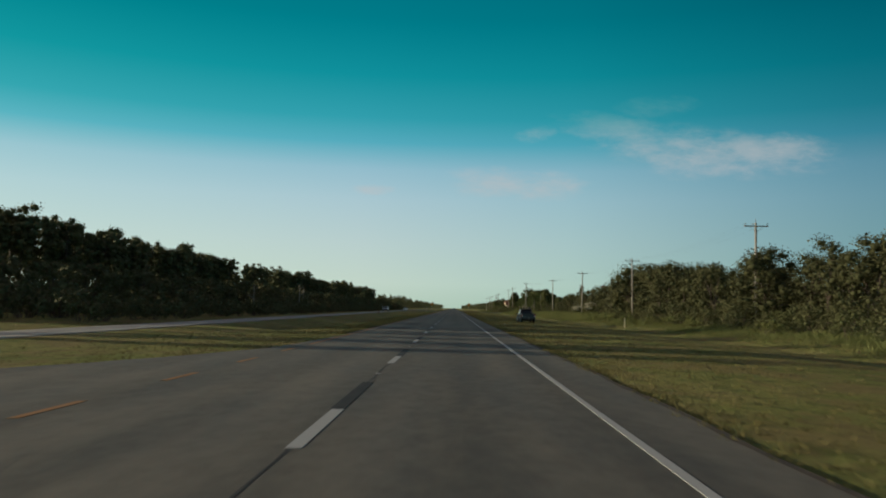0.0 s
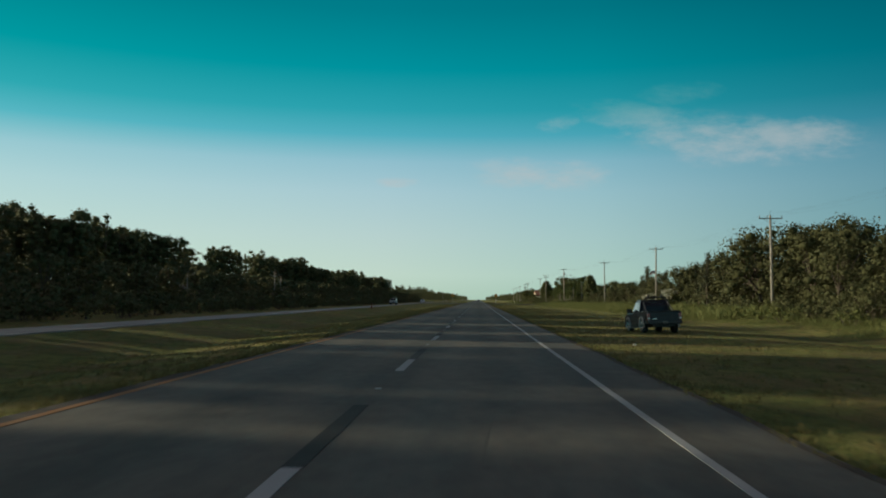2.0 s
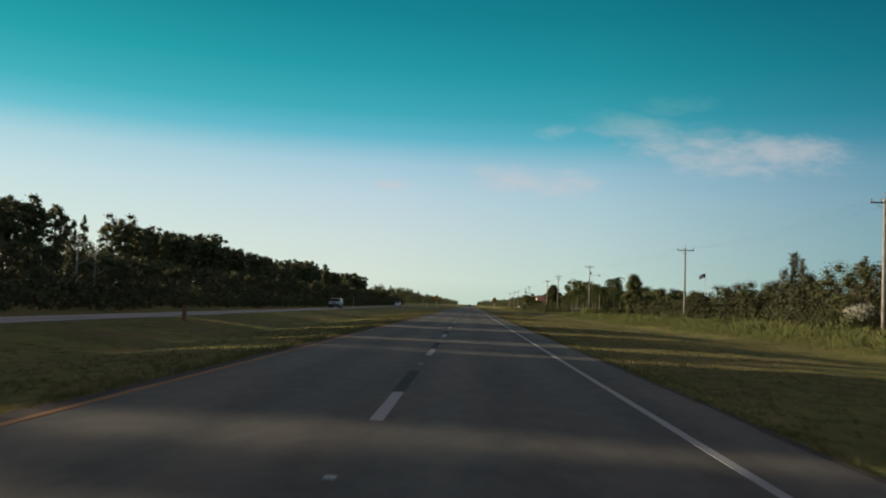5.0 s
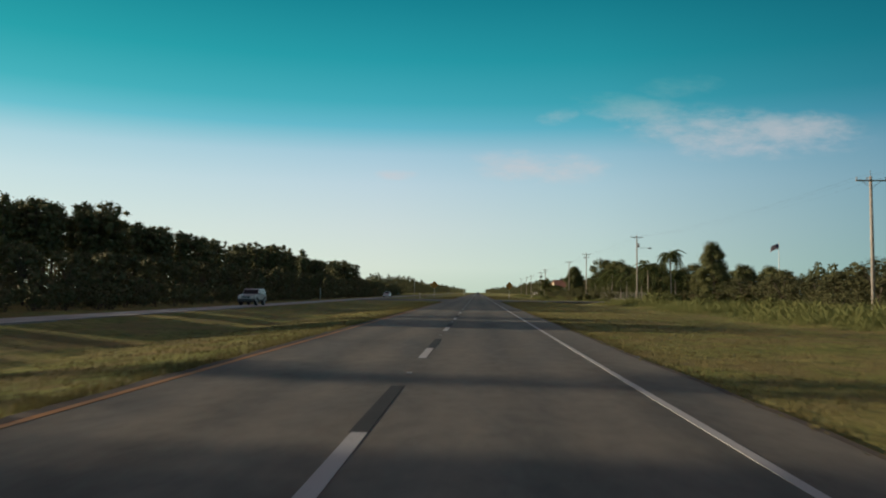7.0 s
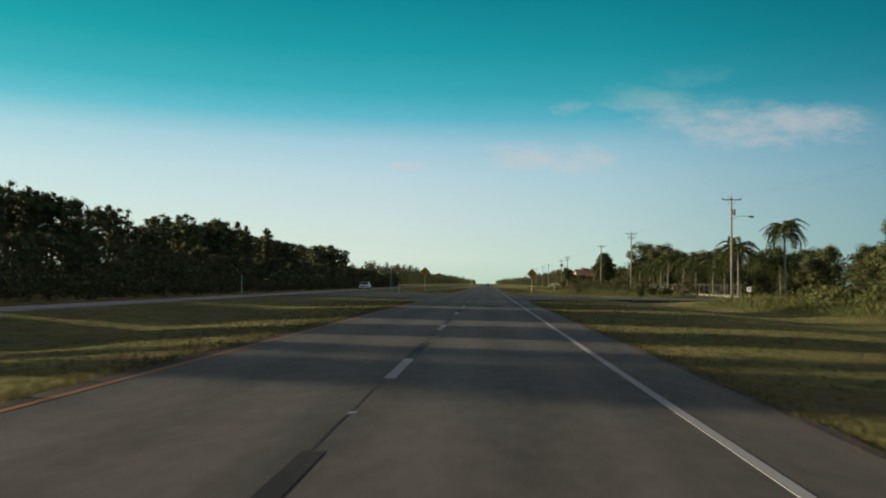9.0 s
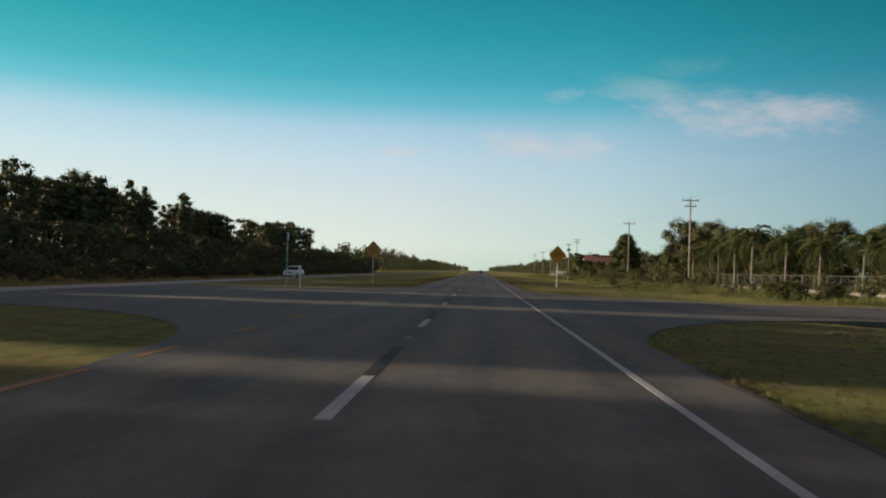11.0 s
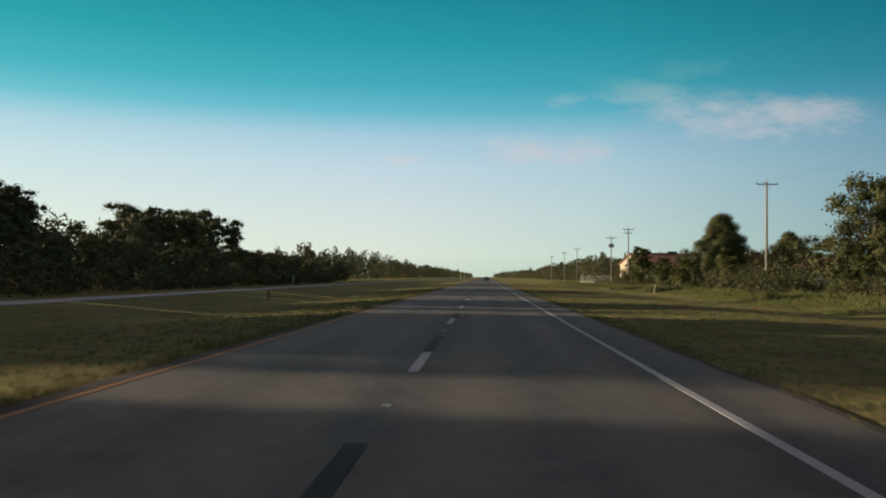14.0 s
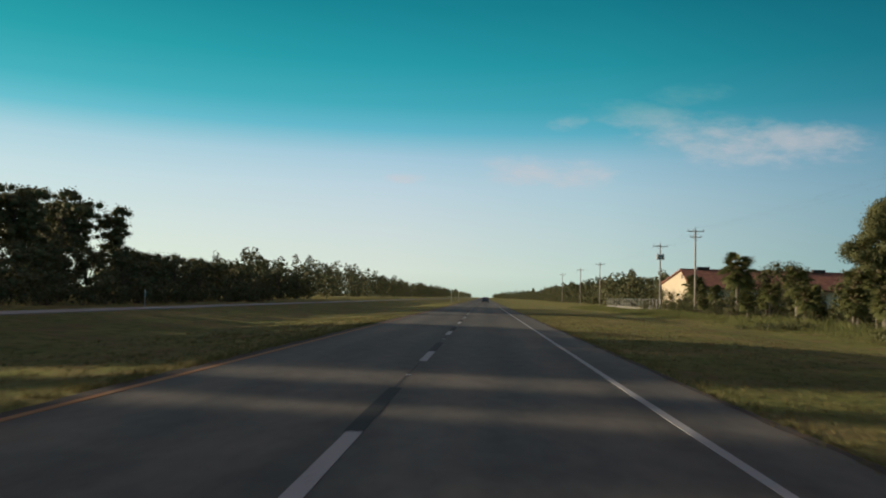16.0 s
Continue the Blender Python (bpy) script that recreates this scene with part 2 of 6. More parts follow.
LEAF_GREY = leaf("grey_casuarina_twigs", (0.065, 0.076, 0.042), (0.140, 0.142, 0.082), (0.20, 0.16, 0.11), 0.25)


def bark(name, a, b):
    m, n, pos = material(name)
    f = n.noise(n.stretch(pos, 9.0, 9.0, 2.0), 1.0, 5.0, 0.65)
    finish(n, n.mix(n.span(f, 0.3, 0.7), a, b), 0.9, f, 0.6, 0.03, spec=0.2)
    return m


BARK = bark("pine_bark", (0.06, 0.045, 0.035, 1), (0.17, 0.135, 0.11, 1))
BARK_PALE = bark("pale_bark", (0.20, 0.185, 0.16, 1), (0.40, 0.37, 0.32, 1))
BARK_PALM = bark("palm_bark", (0.14, 0.12, 0.095, 1), (0.33, 0.29, 0.24, 1))
POLE_WOOD = bark("weathered_pole_wood", (0.24, 0.21, 0.18, 1), (0.46, 0.42, 0.37, 1))
SOIL = plain("dark_soil", (0.055, 0.040, 0.028, 1), 0.95, 0.0, 0.4, 3.0, 0.5)
STEEL = plain("galvanised_steel", (0.42, 0.43, 0.44, 1), 0.45, 0.8)
WORN_STEEL = plain("weathered_fence_steel", (0.22, 0.215, 0.20, 1), 0.65, 0.4)
DARK_STEEL = plain("dark_steel", (0.06, 0.06, 0.065, 1), 0.5, 0.5)
WHITE_METAL = plain("white_painted_steel", (0.72, 0.72, 0.70, 1), 0.45, 0.0, 0.1)
INSULATOR = plain("porcelain", (0.30, 0.28, 0.27, 1), 0.25)
TRANSFORMER = plain("grey_transformer_paint", (0.36, 0.37, 0.38, 1), 0.45)
SIGN_ORANGE = plain("amber_sign_sheeting", (0.60, 0.24, 0.02, 1), 0.45, 0.0, 0.08)
SIGN_BACK = plain("bare_aluminium", (0.45, 0.45, 0.46, 1), 0.4, 0.7)
BLACK_INK = plain("faded_sign_ink", (0.33, 0.135, 0.015, 1), 0.5)
RUBBER = plain("tyre_rubber", (0.022, 0.022, 0.023, 1), 0.8)
ALLOY = plain("alloy_rim", (0.55, 0.55, 0.54, 1), 0.3, 0.9, 0.1)
PLASTIC = plain("black_plastic", (0.03, 0.03, 0.032, 1), 0.55)
CHROME = plain("chrome", (0.7, 0.7, 0.7, 1), 0.12, 1.0, 0.05)
MARK_RUST = plain("rust_brown_plastic", (0.26, 0.09, 0.05, 1), 0.6)
POST_CREAM = plain("cream_post_plastic", (0.74, 0.65, 0.42, 1), 0.5, 0.0, 0.12)
STUD = plain("scuffed_stud_plastic", (0.42, 0.42, 0.41, 1), 0.5)
REFLECT = plain("pale_reflector", (0.75, 0.75, 0.72, 1), 0.25, 0.0, 0.08)
STUCCO = plain("cream_stucco", (0.56, 0.48, 0.34, 1), 0.85, 0.0, 0.10, 2.0, 0.3)
SAND = plain("pale_sandy_gravel", (0.22, 0.20, 0.155, 1), 0.95, 0.0, 0.25, 2.5, 0.5)
CONCRETE = plain("pale_concrete", (0.33, 0.315, 0.29, 1), 0.85, 0.0, 0.15, 1.5, 0.3)
VENT_BROWN = plain("dark_vent_metal", (0.05, 0.03, 0.028, 1), 0.6)
FLAG_RED = plain("faded_red_cloth", (0.42, 0.09, 0.08, 1), 0.9)
FLAG_WHITE = plain("white_cloth", (0.65, 0.63, 0.62, 1), 0.9)
FLAG_BLUE = plain("navy_cloth", (0.06, 0.07, 0.16, 1), 0.9)


def tiles():
    m, n, pos = material("red_roof_tiles")
    s = n.add("ShaderNodeSeparateXYZ", {0: pos})
    rib = n.math("SINE", n.math("MULTIPLY", s.outputs[0], 2 * math.pi / 0.30))
    v = n.noise(pos, 1.4, 4.0)
    col = n.mix(n.span(v, 0.3, 0.7), (0.20, 0.090, 0.060, 1), (0.31, 0.145, 0.100, 1))
    finish(n, col, 0.8, rib, 0.5, 0.05)
    return m


TILES = tiles()


def car_paint(name, col, rough=0.28):
    m, n, pos = material(name)
    dust = n.span(n.noise(pos, 3.0, 4.0), 0.45, 0.75, 0.0, 0.08)
    c = n.mix(dust, col, (0.22, 0.19, 0.15, 1))
    b = n.add("ShaderNodeBsdfPrincipled", {"Base Color": c, "Roughness": n.math("ADD", dust, rough), "Specular IOR Level": 0.35, "Coat Weight": 0.15, "Coat Roughness": 0.15})
    n.tree.links.new(b.outputs[0], n.add("ShaderNodeOutputMaterial").inputs[0])
    return m


TRUCK_PAINT = car_paint("dark_navy_car_paint", (0.012, 0.014, 0.022, 1))
FLARE_PAINT = plain("silver_flare_paint", (0.40, 0.40, 0.40, 1), 0.4, 0.3, 0.1)
SILVER_PAINT = car_paint("silver_car_paint", (0.42, 0.44, 0.46, 1))
WHITE_PAINT = car_paint("white_car_paint", (0.70, 0.71, 0.72, 1))
DARK_PAINT = car_paint("dark_car_paint", (0.03, 0.035, 0.045, 1))


def glass(name, tint):
    m, n, pos = material(name)
    b = n.add("ShaderNodeBsdfPrincipled", {"Base Color": tint, "Roughness": 0.05, "Transmission Weight": 0.35, "IOR": 1.45})
    n.tree.links.new(b.outputs[0], n.add("ShaderNodeOutputMaterial").inputs[0])
    return m


GLASS = glass("tinted_car_glass", (0.035, 0.040, 0.045, 1))


def lens(name, col):
    m, n, pos = material(name)
    b = n.add("ShaderNodeBsdfPrincipled", {"Base Color": col, "Roughness": 0.15, "Coat Weight": 1.0})
    n.tree.links.new(b.outputs[0], n.add("ShaderNodeOutputMaterial").inputs[0])
    return m


LENS_RED = lens("red_lens", (0.24, 0.015, 0.015, 1))
LENS_CLEAR = lens("clear_lens", (0.7, 0.7, 0.68, 1))


# ---------------------------------------------------------------- mesh helpers
class Geo:
    """Collects vertices and faces of one part."""

    def __init__(self):
        self.v, self.f = [], []

    def add(self, verts, faces):
        k = len(self.v)
        self.v += [tuple(p) for p in verts]
        self.f += [tuple(i + k for i in q) for q in faces]
        return self

    def box(self, x0, x1, y0, y1, z0, z1, c=0.0):
        if c <= 0:
            p = [(x, y, z) for z in (z0, z1) for y in (y0, y1) for x in (x0, x1)]
            return self.add(p, [(0, 2, 3, 1), (4, 5, 7, 6), (0, 1, 5, 4), (2, 6, 7, 3), (0, 4, 6, 2), (1, 3, 7, 5)])
        b = bmesh.new()
        bmesh.ops.create_cube(b, size=1.0)
        for w in b.verts:
            w.co = ((x0 + x1) / 2 + w.co.x * (x1 - x0), (y0 + y1) / 2 + w.co.y * (y1 - y0), (z0 + z1) / 2 + w.co.z * (z1 - z0))
        bmesh.ops.bevel(b, geom=b.edges[:], offset=c, segments=2, affect="EDGES", profile=0.6)
        b.verts.ensure_lookup_table()
        self.add([w.co[:] for w in b.verts], [[w.index for w in q.verts] for q in b.faces])
        b.free()
        return self

    def tube(self, pts, radii, n=8, cap=True):
        """A round bar through points, with a radius at each."""
        pts = [Vector(p) for p in pts]
        ring = []
        k = len(self.v)
        for i, p in enumerate(pts):
            d = (pts[min(i + 1, len(pts) - 1)] - pts[max(i - 1, 0)]).normalized()
            a = d.orthogonal().normalized() if abs(d.z) > 0.99 else d.cross(Vector((0, 0, 1))).normalized()
            b = d.cross(a)
            r = radii[i] if isinstance(radii, (list, tuple)) else radii
            ring += [p + (a * math.cos(2 * math.pi * j / n) + b * math.sin(2 * math.pi * j / n)) * r for j in range(n)]
        self.v += [tuple(p) for p in ring]
        for i in range(len(pts) - 1):
            for j in range(n):
                self.f.append((k + i * n + j, k + i * n + (j + 1) % n, k + (i + 1) * n + (j + 1) % n, k + (i + 1) * n + j))
        if cap:
            self.f.append(tuple(k + j for j in range(n))[::-1])
            self.f.append(tuple(k + (len(pts) - 1) * n + j for j in range(n)))
        return self

    def prism(self, outline, w0, w1, taper=None):
        """A side outline of (y, z) points made solid across x, drawn in by taper(y, z) at each point."""
        n = len(outline)
        t = taper or (lambda y, z: 0.0)
        left = [(w0 + t(y, z), y, z) for y, z in outline]
        right = [(w1 - t(y, z), y, z) for y, z in outline]
        faces = [tuple(range(n)), tuple(range(2 * n - 1, n - 1, -1))]
        faces += [(i, i + n, (i + 1) % n + n, (i + 1) % n) for i in range(n)]
        return self.add(left + right, faces)

    def mesh(self, name, mat, smooth=False):
        me = bpy.data.meshes.new(name)
        me.from_pydata(self.v, [], self.f)
        me.materials.append(mat)
        if smooth:
            me.polygons.foreach_set("use_smooth", [True] * len(me.polygons))
        me.update()
        return me


def soften(ob, width, segments=2):
    """Rounds the edges of a part."""
    b = bmesh.new()
    b.from_mesh(ob.data)
    bmesh.ops.remove_doubles(b, verts=b.verts[:], dist=0.0005)
    bmesh.ops.recalc_face_normals(b, faces=b.faces[:])
    sharp = [e for e in b.edges if len(e.link_faces) == 2 and e.calc_face_angle(0) > 0.5]
    bmesh.ops.bevel(b, geom=sharp, offset=width, segments=segments, affect="EDGES", clamp_overlap=True)
    b.to_mesh(ob.data)
    b.free()
    return ob


def part(name, geo, mat, parent=None, label="", smooth=False):
    ob = new(name, geo if isinstance(geo, bpy.types.Mesh) else geo.mesh(name, mat, smooth))
    if parent is not None:
        ob.parent = parent
    return tagged(ob, label)


def thing(name, label, category, group="", kind=""):
    return tagged(new(name), label, category, group, kind)


def quads_mesh(name, verts, mat, cores=None, normals=None):
    """A mesh of loose leaves from an (n, 3 or 4, 3) array, and of rounded leaf masses inside them."""
    n, k = len(verts), np.shape(verts)[1]
    co = np.asarray(verts, dtype=np.float32).reshape(-1, 3)
    idx = np.arange(k * n, dtype=np.int32)
    starts = np.arange(0, k * n, k, dtype=np.int32)
    if cores is not None:
        m = len(cores)
        idx = np.concatenate([idx, (k * n + (np.arange(m)[:, None, None] * 14 + CORE_FACES[None])).astype(np.int32).ravel()])
        co = np.concatenate([co, np.asarray(cores, dtype=np.float32).reshape(-1, 3)])
        starts = np.concatenate([starts, k * n + np.arange(0, 48 * m, 4, dtype=np.int32)])
    me = bpy.data.meshes.new(name)
    me.vertices.add(len(co))
    me.vertices.foreach_set("co", co.ravel())
    me.loops.add(len(idx))
    me.loops.foreach_set("vertex_index", idx)
    me.polygons.add(len(starts))
    me.polygons.foreach_set("loop_start", starts)
    me.polygons.foreach_set("use_smooth", np.ones(len(starts), dtype=bool) if normals is not None else np.arange(len(starts)) >= n)
    me.materials.append(mat)
    me.update(calc_edges=True)
    if normals is not None:
        me.normals_split_custom_set_from_vertices(normals.tolist())
    return me


def core_shape():
    """Twelve four-sided faces round a ball: eight corner points and six axis points."""
    corners = [(x, y, z) for x in (-1, 1) for y in (-1, 1) for z in (-1, 1)]
    axes = [tuple(2 * s if k == i else 0 for k in range(3)) for i in range(3) for s in (-1, 1)]
    pts = corners + axes
    faces = []
    for i in range(6):
        for j in range(i + 1, 6):
            a, b = Vector(axes[i]), Vector(axes[j])
            if abs(a.dot(b)) > 0.1:
                continue
            n = a + b
            c = [k for k in range(8) if abs(Vector(corners[k]).dot(n) - 4) < 0.1]
            f = [8 + i, c[0], 8 + j, c[1]]
            p = [Vector(pts[k]) for k in f]
            faces.append(f if (p[1] - p[0]).cross(p[2] - p[1]).dot(n) > 0 else f[::-1])
    v = np.array(pts, dtype=float)
    return v / np.linalg.norm(v, axis=1, keepdims=True), np.array(faces)


CORE_POINTS, CORE_FACES = core_shape()
rng = np.random.default_rng(7)


def unit(a):
    return a / np.maximum(np.linalg.norm(a, axis=-1, keepdims=True), 1e-6)


def leaves(centres, size, slim=0.5, droop=0.0):
    """Pointed leaves at the centres, turned at random."""
    n = len(centres)
    d = unit(rng.normal(size=(n, 3)) - np.array([0, 0, droop]))
    s = unit(np.cross(d, rng.normal(size=(n, 3))))
    ln = size * rng.uniform(0.6, 1.3, (n, 1))
    w = ln * slim * 0.5
    c = np.asarray(centres)
    return np.stack([c - d * ln * 0.4 + s * w, c + d * ln * 0.6, c - d * ln * 0.4 - s * w], axis=1)


def ball(centre, r, n):
    """n points in a lumpy ellipsoid, most of them near its skin."""
    p = unit(rng.normal(size=(n, 3)))
    return np.asarray(centre) + p * np.asarray(r) * (rng.uniform(0.25, 1.0, (n, 1)) ** 0.45)


# ---------------------------------------------------------------- ground, roads and paint
def dip(y):
    """How deep the grassed median is hollowed out along the road."""
    a = min(max((y - 30) / 40, 0), 1) * min(max((300 - y) / 40, 0), 1)
    b = min(max((y - 370) / 40, 0), 1)
    return 0.55 * max(a, b)


def opp_near(y):
    """The near edge of the opposite carriageway, which draws slowly away from the road."""
    return -16.3 - 0.0134 * min(y, 520.0)


def ground_height(x, y):
    near = opp_near(y)
    e = 0.07 * noise.noise(Vector((x * 0.11, y * 0.07, 0.0))) + 0.055 * noise.noise(Vector((x * 0.5, y * 0.4, 3.0)))
    if 298 < y < 354 or y < 14:        # level at the road mouths
        e = min(e, 0.0)
    if -4.6 < x < 3.0:
        return -0.30
    if 3.0 <= x < 24:
        s = min(max((x - 3.6) / 3, 0), 1)
        return -0.035 - 0.28 * math.exp(-((x - 16.5) / 3.6) ** 2) + e * s
    if near < x <= -4.6:
        s = min(max((-x - 5.6) / 2, 0), 1) * min(max((x - near) / 1.5, 0), 1)
        mid = (near - 5.4) / 2
        return -0.035 - dip(y) * max(0.0, 1 - abs(x - mid) / (-5.4 - mid)) ** 1.2 + e * s
    if near - 6.8 < x <= near:
        return -0.55
    if x < 0:
        return -0.31 + e * min(max((near - 6.8 - x) / 3, 0), 1) * 2
    return -0.05 + e * min(max((x - 24) / 6, 0), 1) * 2


def build_ground():
    xs = [-3000, -1200, -500, -200, -110, -80, -65, -55, -48, -42, -38, -35, -33]
    xs += list(np.arange(-31.6, -15.8, 0.4)) + list(np.arange(-15.4, -5.6, 0.8)) + [-5.3, -5.0, -4.61, -4.59, 2.99, 3.01, 3.3]
    xs += list(np.arange(3.8, 24.0, 0.8)) + [25, 27, 30, 34, 38, 44, 52, 62, 80, 120, 220, 500, 1200, 3000]
    ys = [-600, -200, -80, -40] + list(np.arange(-20, 640, 2.5)) + list(np.arange(640, 1000, 15)) + [1050, 1150, 1300, 1600, 2000, 2600, 3400, 4400]
    xs = [float(a) for a in xs]
    g = Geo()
    g.v = [(x, float(y), ground_height(x, float(y))) for y in ys for x in xs]
    n = len(xs)
    g.f = [(j * n + i, j * n + i + 1, (j + 1) * n + i + 1, (j + 1) * n + i) for j in range(len(ys) - 1) for i in range(n - 1)]
    return tagged(part("ground", g, TURF, smooth=True), "mown olive-green and straw-coloured roadside grass with a shallow swale", "grass", kind="structure")


def slab(name, left, right, ys, mat, label, z=0.0, fall=0.0, rag=0.10, parent=None):
    """A strip of pavement between two edges given as functions of y, with a ragged rim."""
    g = Geo()
    for y in ys:
        a, b = left(y), right(y)
        a += rag * noise.noise(Vector((y * 0.9, 1.0, a)))
        b += rag * noise.noise(Vector((y * 0.9, 5.0, b)))
        m = (a + b) / 2
        g.v += [(a, y, z - 0.25 - fall), (a, y, z - fall), (m, y, z - fall * 0.5), (b, y, z), (b, y, z - 0.25)]
    for j in range(len(ys) - 1):
        for i in range(4):
            g.f.append((5 * j + i, 5 * j + i + 1, 5 * j + 5 + i + 1, 5 * j + 5 + i))
    ob = part(name, g, mat, parent)
    return tagged(ob, label, "road", kind="structure")


def edge_left(y):
    """Pavement edge on the median side; it flares out at the two crossovers."""
    a = 3.6 * min(max((24 - y) / 12, 0), 1) ** 1.5 + 0.7 * min(max((36 - y) / 16, 0), 1)
    return -5.20 - a


Y_ROAD = [float(v) for v in list(np.arange(-60, 640, 1.0)) + list(np.arange(640, 1200, 20)) + [1300, 1500, 1900, 2500, 3200]]
ground = build_ground()
road = slab("road", edge_left, lambda y: 3.56, Y_ROAD, ASPHALT, "two-lane asphalt carriageway, grey-brown and worn")
opposite = slab("road_opposite", lambda y: opp_near(y) - 7.0, lambda y: opp_near(y) + 0.1, Y_ROAD, ASPHALT_OPP_SHEEN, "opposite asphalt carriageway beyond the median, sky sheen put into its colour", fall=0.27)


def patch(name, pts, mat, label, z=-0.012):
    """A piece of pavement with a given outline and a side face all round."""
    g = Geo()
    n = len(pts)
    g.v = [(x, y, z) for x, y in pts] + [(x, y, z - 0.25) for x, y in pts]
    g.f = [tuple(range(n))] + [(i, i + n, (i + 1) % n + n, (i + 1) % n) for i in range(n)]
    return tagged(part(name, g, mat), label, "road", kind="structure")


def arc(cx, cy, rx, ry, a0, a1, n=10):
    return [(cx + rx * math.cos(radians(a0 + (a1 - a0) * i / n)), cy + ry * math.sin(radians(a0 + (a1 - a0) * i / n))) for i in range(n + 1)]


patch("road_crossover", [(-5.25, 300.0), (-5.25, 350.0), (-5.45, 350.0)] + arc(-17.0, 350.0, 11.55, 7.5, 0, -90)[1:] + [(-20.85, 343.2), (-20.45, 313.5)]
                 + arc(-17.5, 302.0, 12.0, 12.5, 90, 0), ASPHALT_SIDE, "dark asphalt crossover through the grass median")
patch("road_side", [(3.45, 304.0)] + arc(15.5, 304.0, 12.0, 14.5, 180, 90) + [(120.0, 318.5), (120.0, 331.0)]
                  + arc(17.5, 349.0, 14.0, 16.5, -90, -180) + [(3.45, 349.0)], ASPHALT_SIDE, "dark asphalt side road joining the highway")
patch("pavement_sandy_edge", [(3.6, 331.5), (120.0, 330.5), (120.0, 331.9)] + arc(17.5, 349.0, 13.2, 15.8, -90, -180) + [(3.6, 349.0)], SAND, "pale sandy shoulder along the side road", z=-0.017)
patch("road_crossover_near", [(-8.6, -60.0), (-8.6, 12.0), (-11.0, 4.0), (-16.25, 2.0), (-15.5, -60.0)], ASPHALT_SIDE, "dark asphalt median crossover behind the start")


def stripe(name, x, w, spans, mat, label):
    """A painted line, 5 mm thick, broken into spans along the road."""
    g = Geo()
    for a, b in spans:
        ys = np.linspace(a, b, max(2, int((b - a) / 4) + 1)) if b - a < 900 else np.linspace(a, b, 220)
        k = len(g.v)
        for y in ys:
            y = float(y)
            j, k2 = 0.012 * noise.noise(Vector((y * 0.6, x, 0))), 0.012 * noise.noise(Vector((y * 0.6, x, 7)))
            z0 = -0.02
            g.v += [(x - w / 2 + j, y, z0), (x - w / 2 + j, y, 0.005), (x + w / 2 + k2, y, 0.005), (x + w / 2 + k2, y, z0)]
        for i in range(len(ys) - 1):
            for q in range(3):
                g.f.append((k + 4 * i + q, k + 4 * i + q + 1, k + 4 * i + 5 + q, k + 4 * i + 4 + q))
        g.f += [(k, k + 1, k + 2, k + 3), (k + 4 * len(ys) - 1, k + 4 * len(ys) - 2, k + 4 * len(ys) - 3, k + 4 * len(ys) - 4)]
    return part(name, g, mat, road, label)


XD, XR, XY, DASH0, STEP = -1.33, 2.33, -5.04, 4.56, 12.192
stripe("edge_line", XR, 0.115, [(-60.0, 640.0), (640.0, 3000.0)], PAINT_WHITE, "white painted edge line")
dots = [(6.1 + 5.0 * i, 7.9 + 5.0 * i) for i in range(-3, 4)]
mid_dots = [(301.5 + 4.9 * i, 303.2 + 4.9 * i) for i in range(0, 10)]
stripe("median_line", XY, 0.135, dots + [(26.0, 300.0)] + mid_dots + [(351.0, 640.0), (640.0, 3000.0)], PAINT_YELLOW, "worn yellow line on the median side")

dash_g, black_g = Geo().box(-0.085, 0.085, 0.0, 3.05, -0.02, 0.005), Geo().box(-0.10, 0.10, 0.0, 4.0, -0.02, 0.005)
dash_me, black_me = dash_g.mesh("lane_dash", PAINT_WHITE), black_g.mesh("contrast_dash", PAINT_BLACK)
stud_me = Geo().box(-0.05, 0.05, -0.045, 0.045, -0.005, 0.015, 0.006).mesh("road_stud", STUD)
for i in range(-2, 62):
    for nm, me, off in (("lane_dash", dash_me, 0.0), ("contrast_dash", black_me, 3.056), ("road_stud", stud_me, 9.0)):
        ob = part(nm, me, None, road)
        ob.location = (XD + random.uniform(-0.015, 0.015), DASH0 + STEP * i + off, 0.0)
stripe("far_dashes", XD, 0.16, [(DASH0 + STEP * i, DASH0 + STEP * i + 3.05) for i in range(62, 110)], PAINT_WHITE, "white lane dashes far ahead")["kind"] = "stuff"


def seam(name, x, w, wob, spans, mat, label, z=0.003):
    """A wandering strip on the pavement: sealed cracks and soil washed over the edge."""
    g = Geo()
    for a, b in spans:
        k, n = len(g.v), int((b - a) / 0.8) + 2
        for i in range(n):
            y = a + (b - a) * i / (n - 1)
            c = x + wob * noise.noise(Vector((y * 0.35, x * 3, 1.7)))
            h = w * (0.55 + 0.9 * abs(noise.noise(Vector((y * 0.8, x, 9.0)))))
            g.v += [(c - h / 2, y, z), (c + h / 2, y, z)]
        g.f += [(k + 2 * i, k + 2 * i + 1, k + 2 * i + 3, k + 2 * i + 2) for i in range(n - 1)]
    return part(name, g, mat, road, label)


seam("tar_seam", XD - 0.02, 0.04, 0.05, [(DASH0 + STEP * i + 7.1, DASH0 + STEP * i + 12.15) for i in (-1, 0, 17, 18, 19, 20, 21, 34, 35, 36, 37)], TAR, "dark sealed joint between the lanes")
soil_spans = [(38.0, 297.0), (353.0, 620.0)]
seam("soil_edge", -5.24, 0.34, 0.10, soil_spans, SOIL, "dark soil washed over the pavement edge", 0.004)
seam("soil_edge", 3.54, 0.16, 0.10, [(-10.0, 302.0), (352.0, 620.0)], SOIL, "dark soil washed over the pavement edge", 0.004)


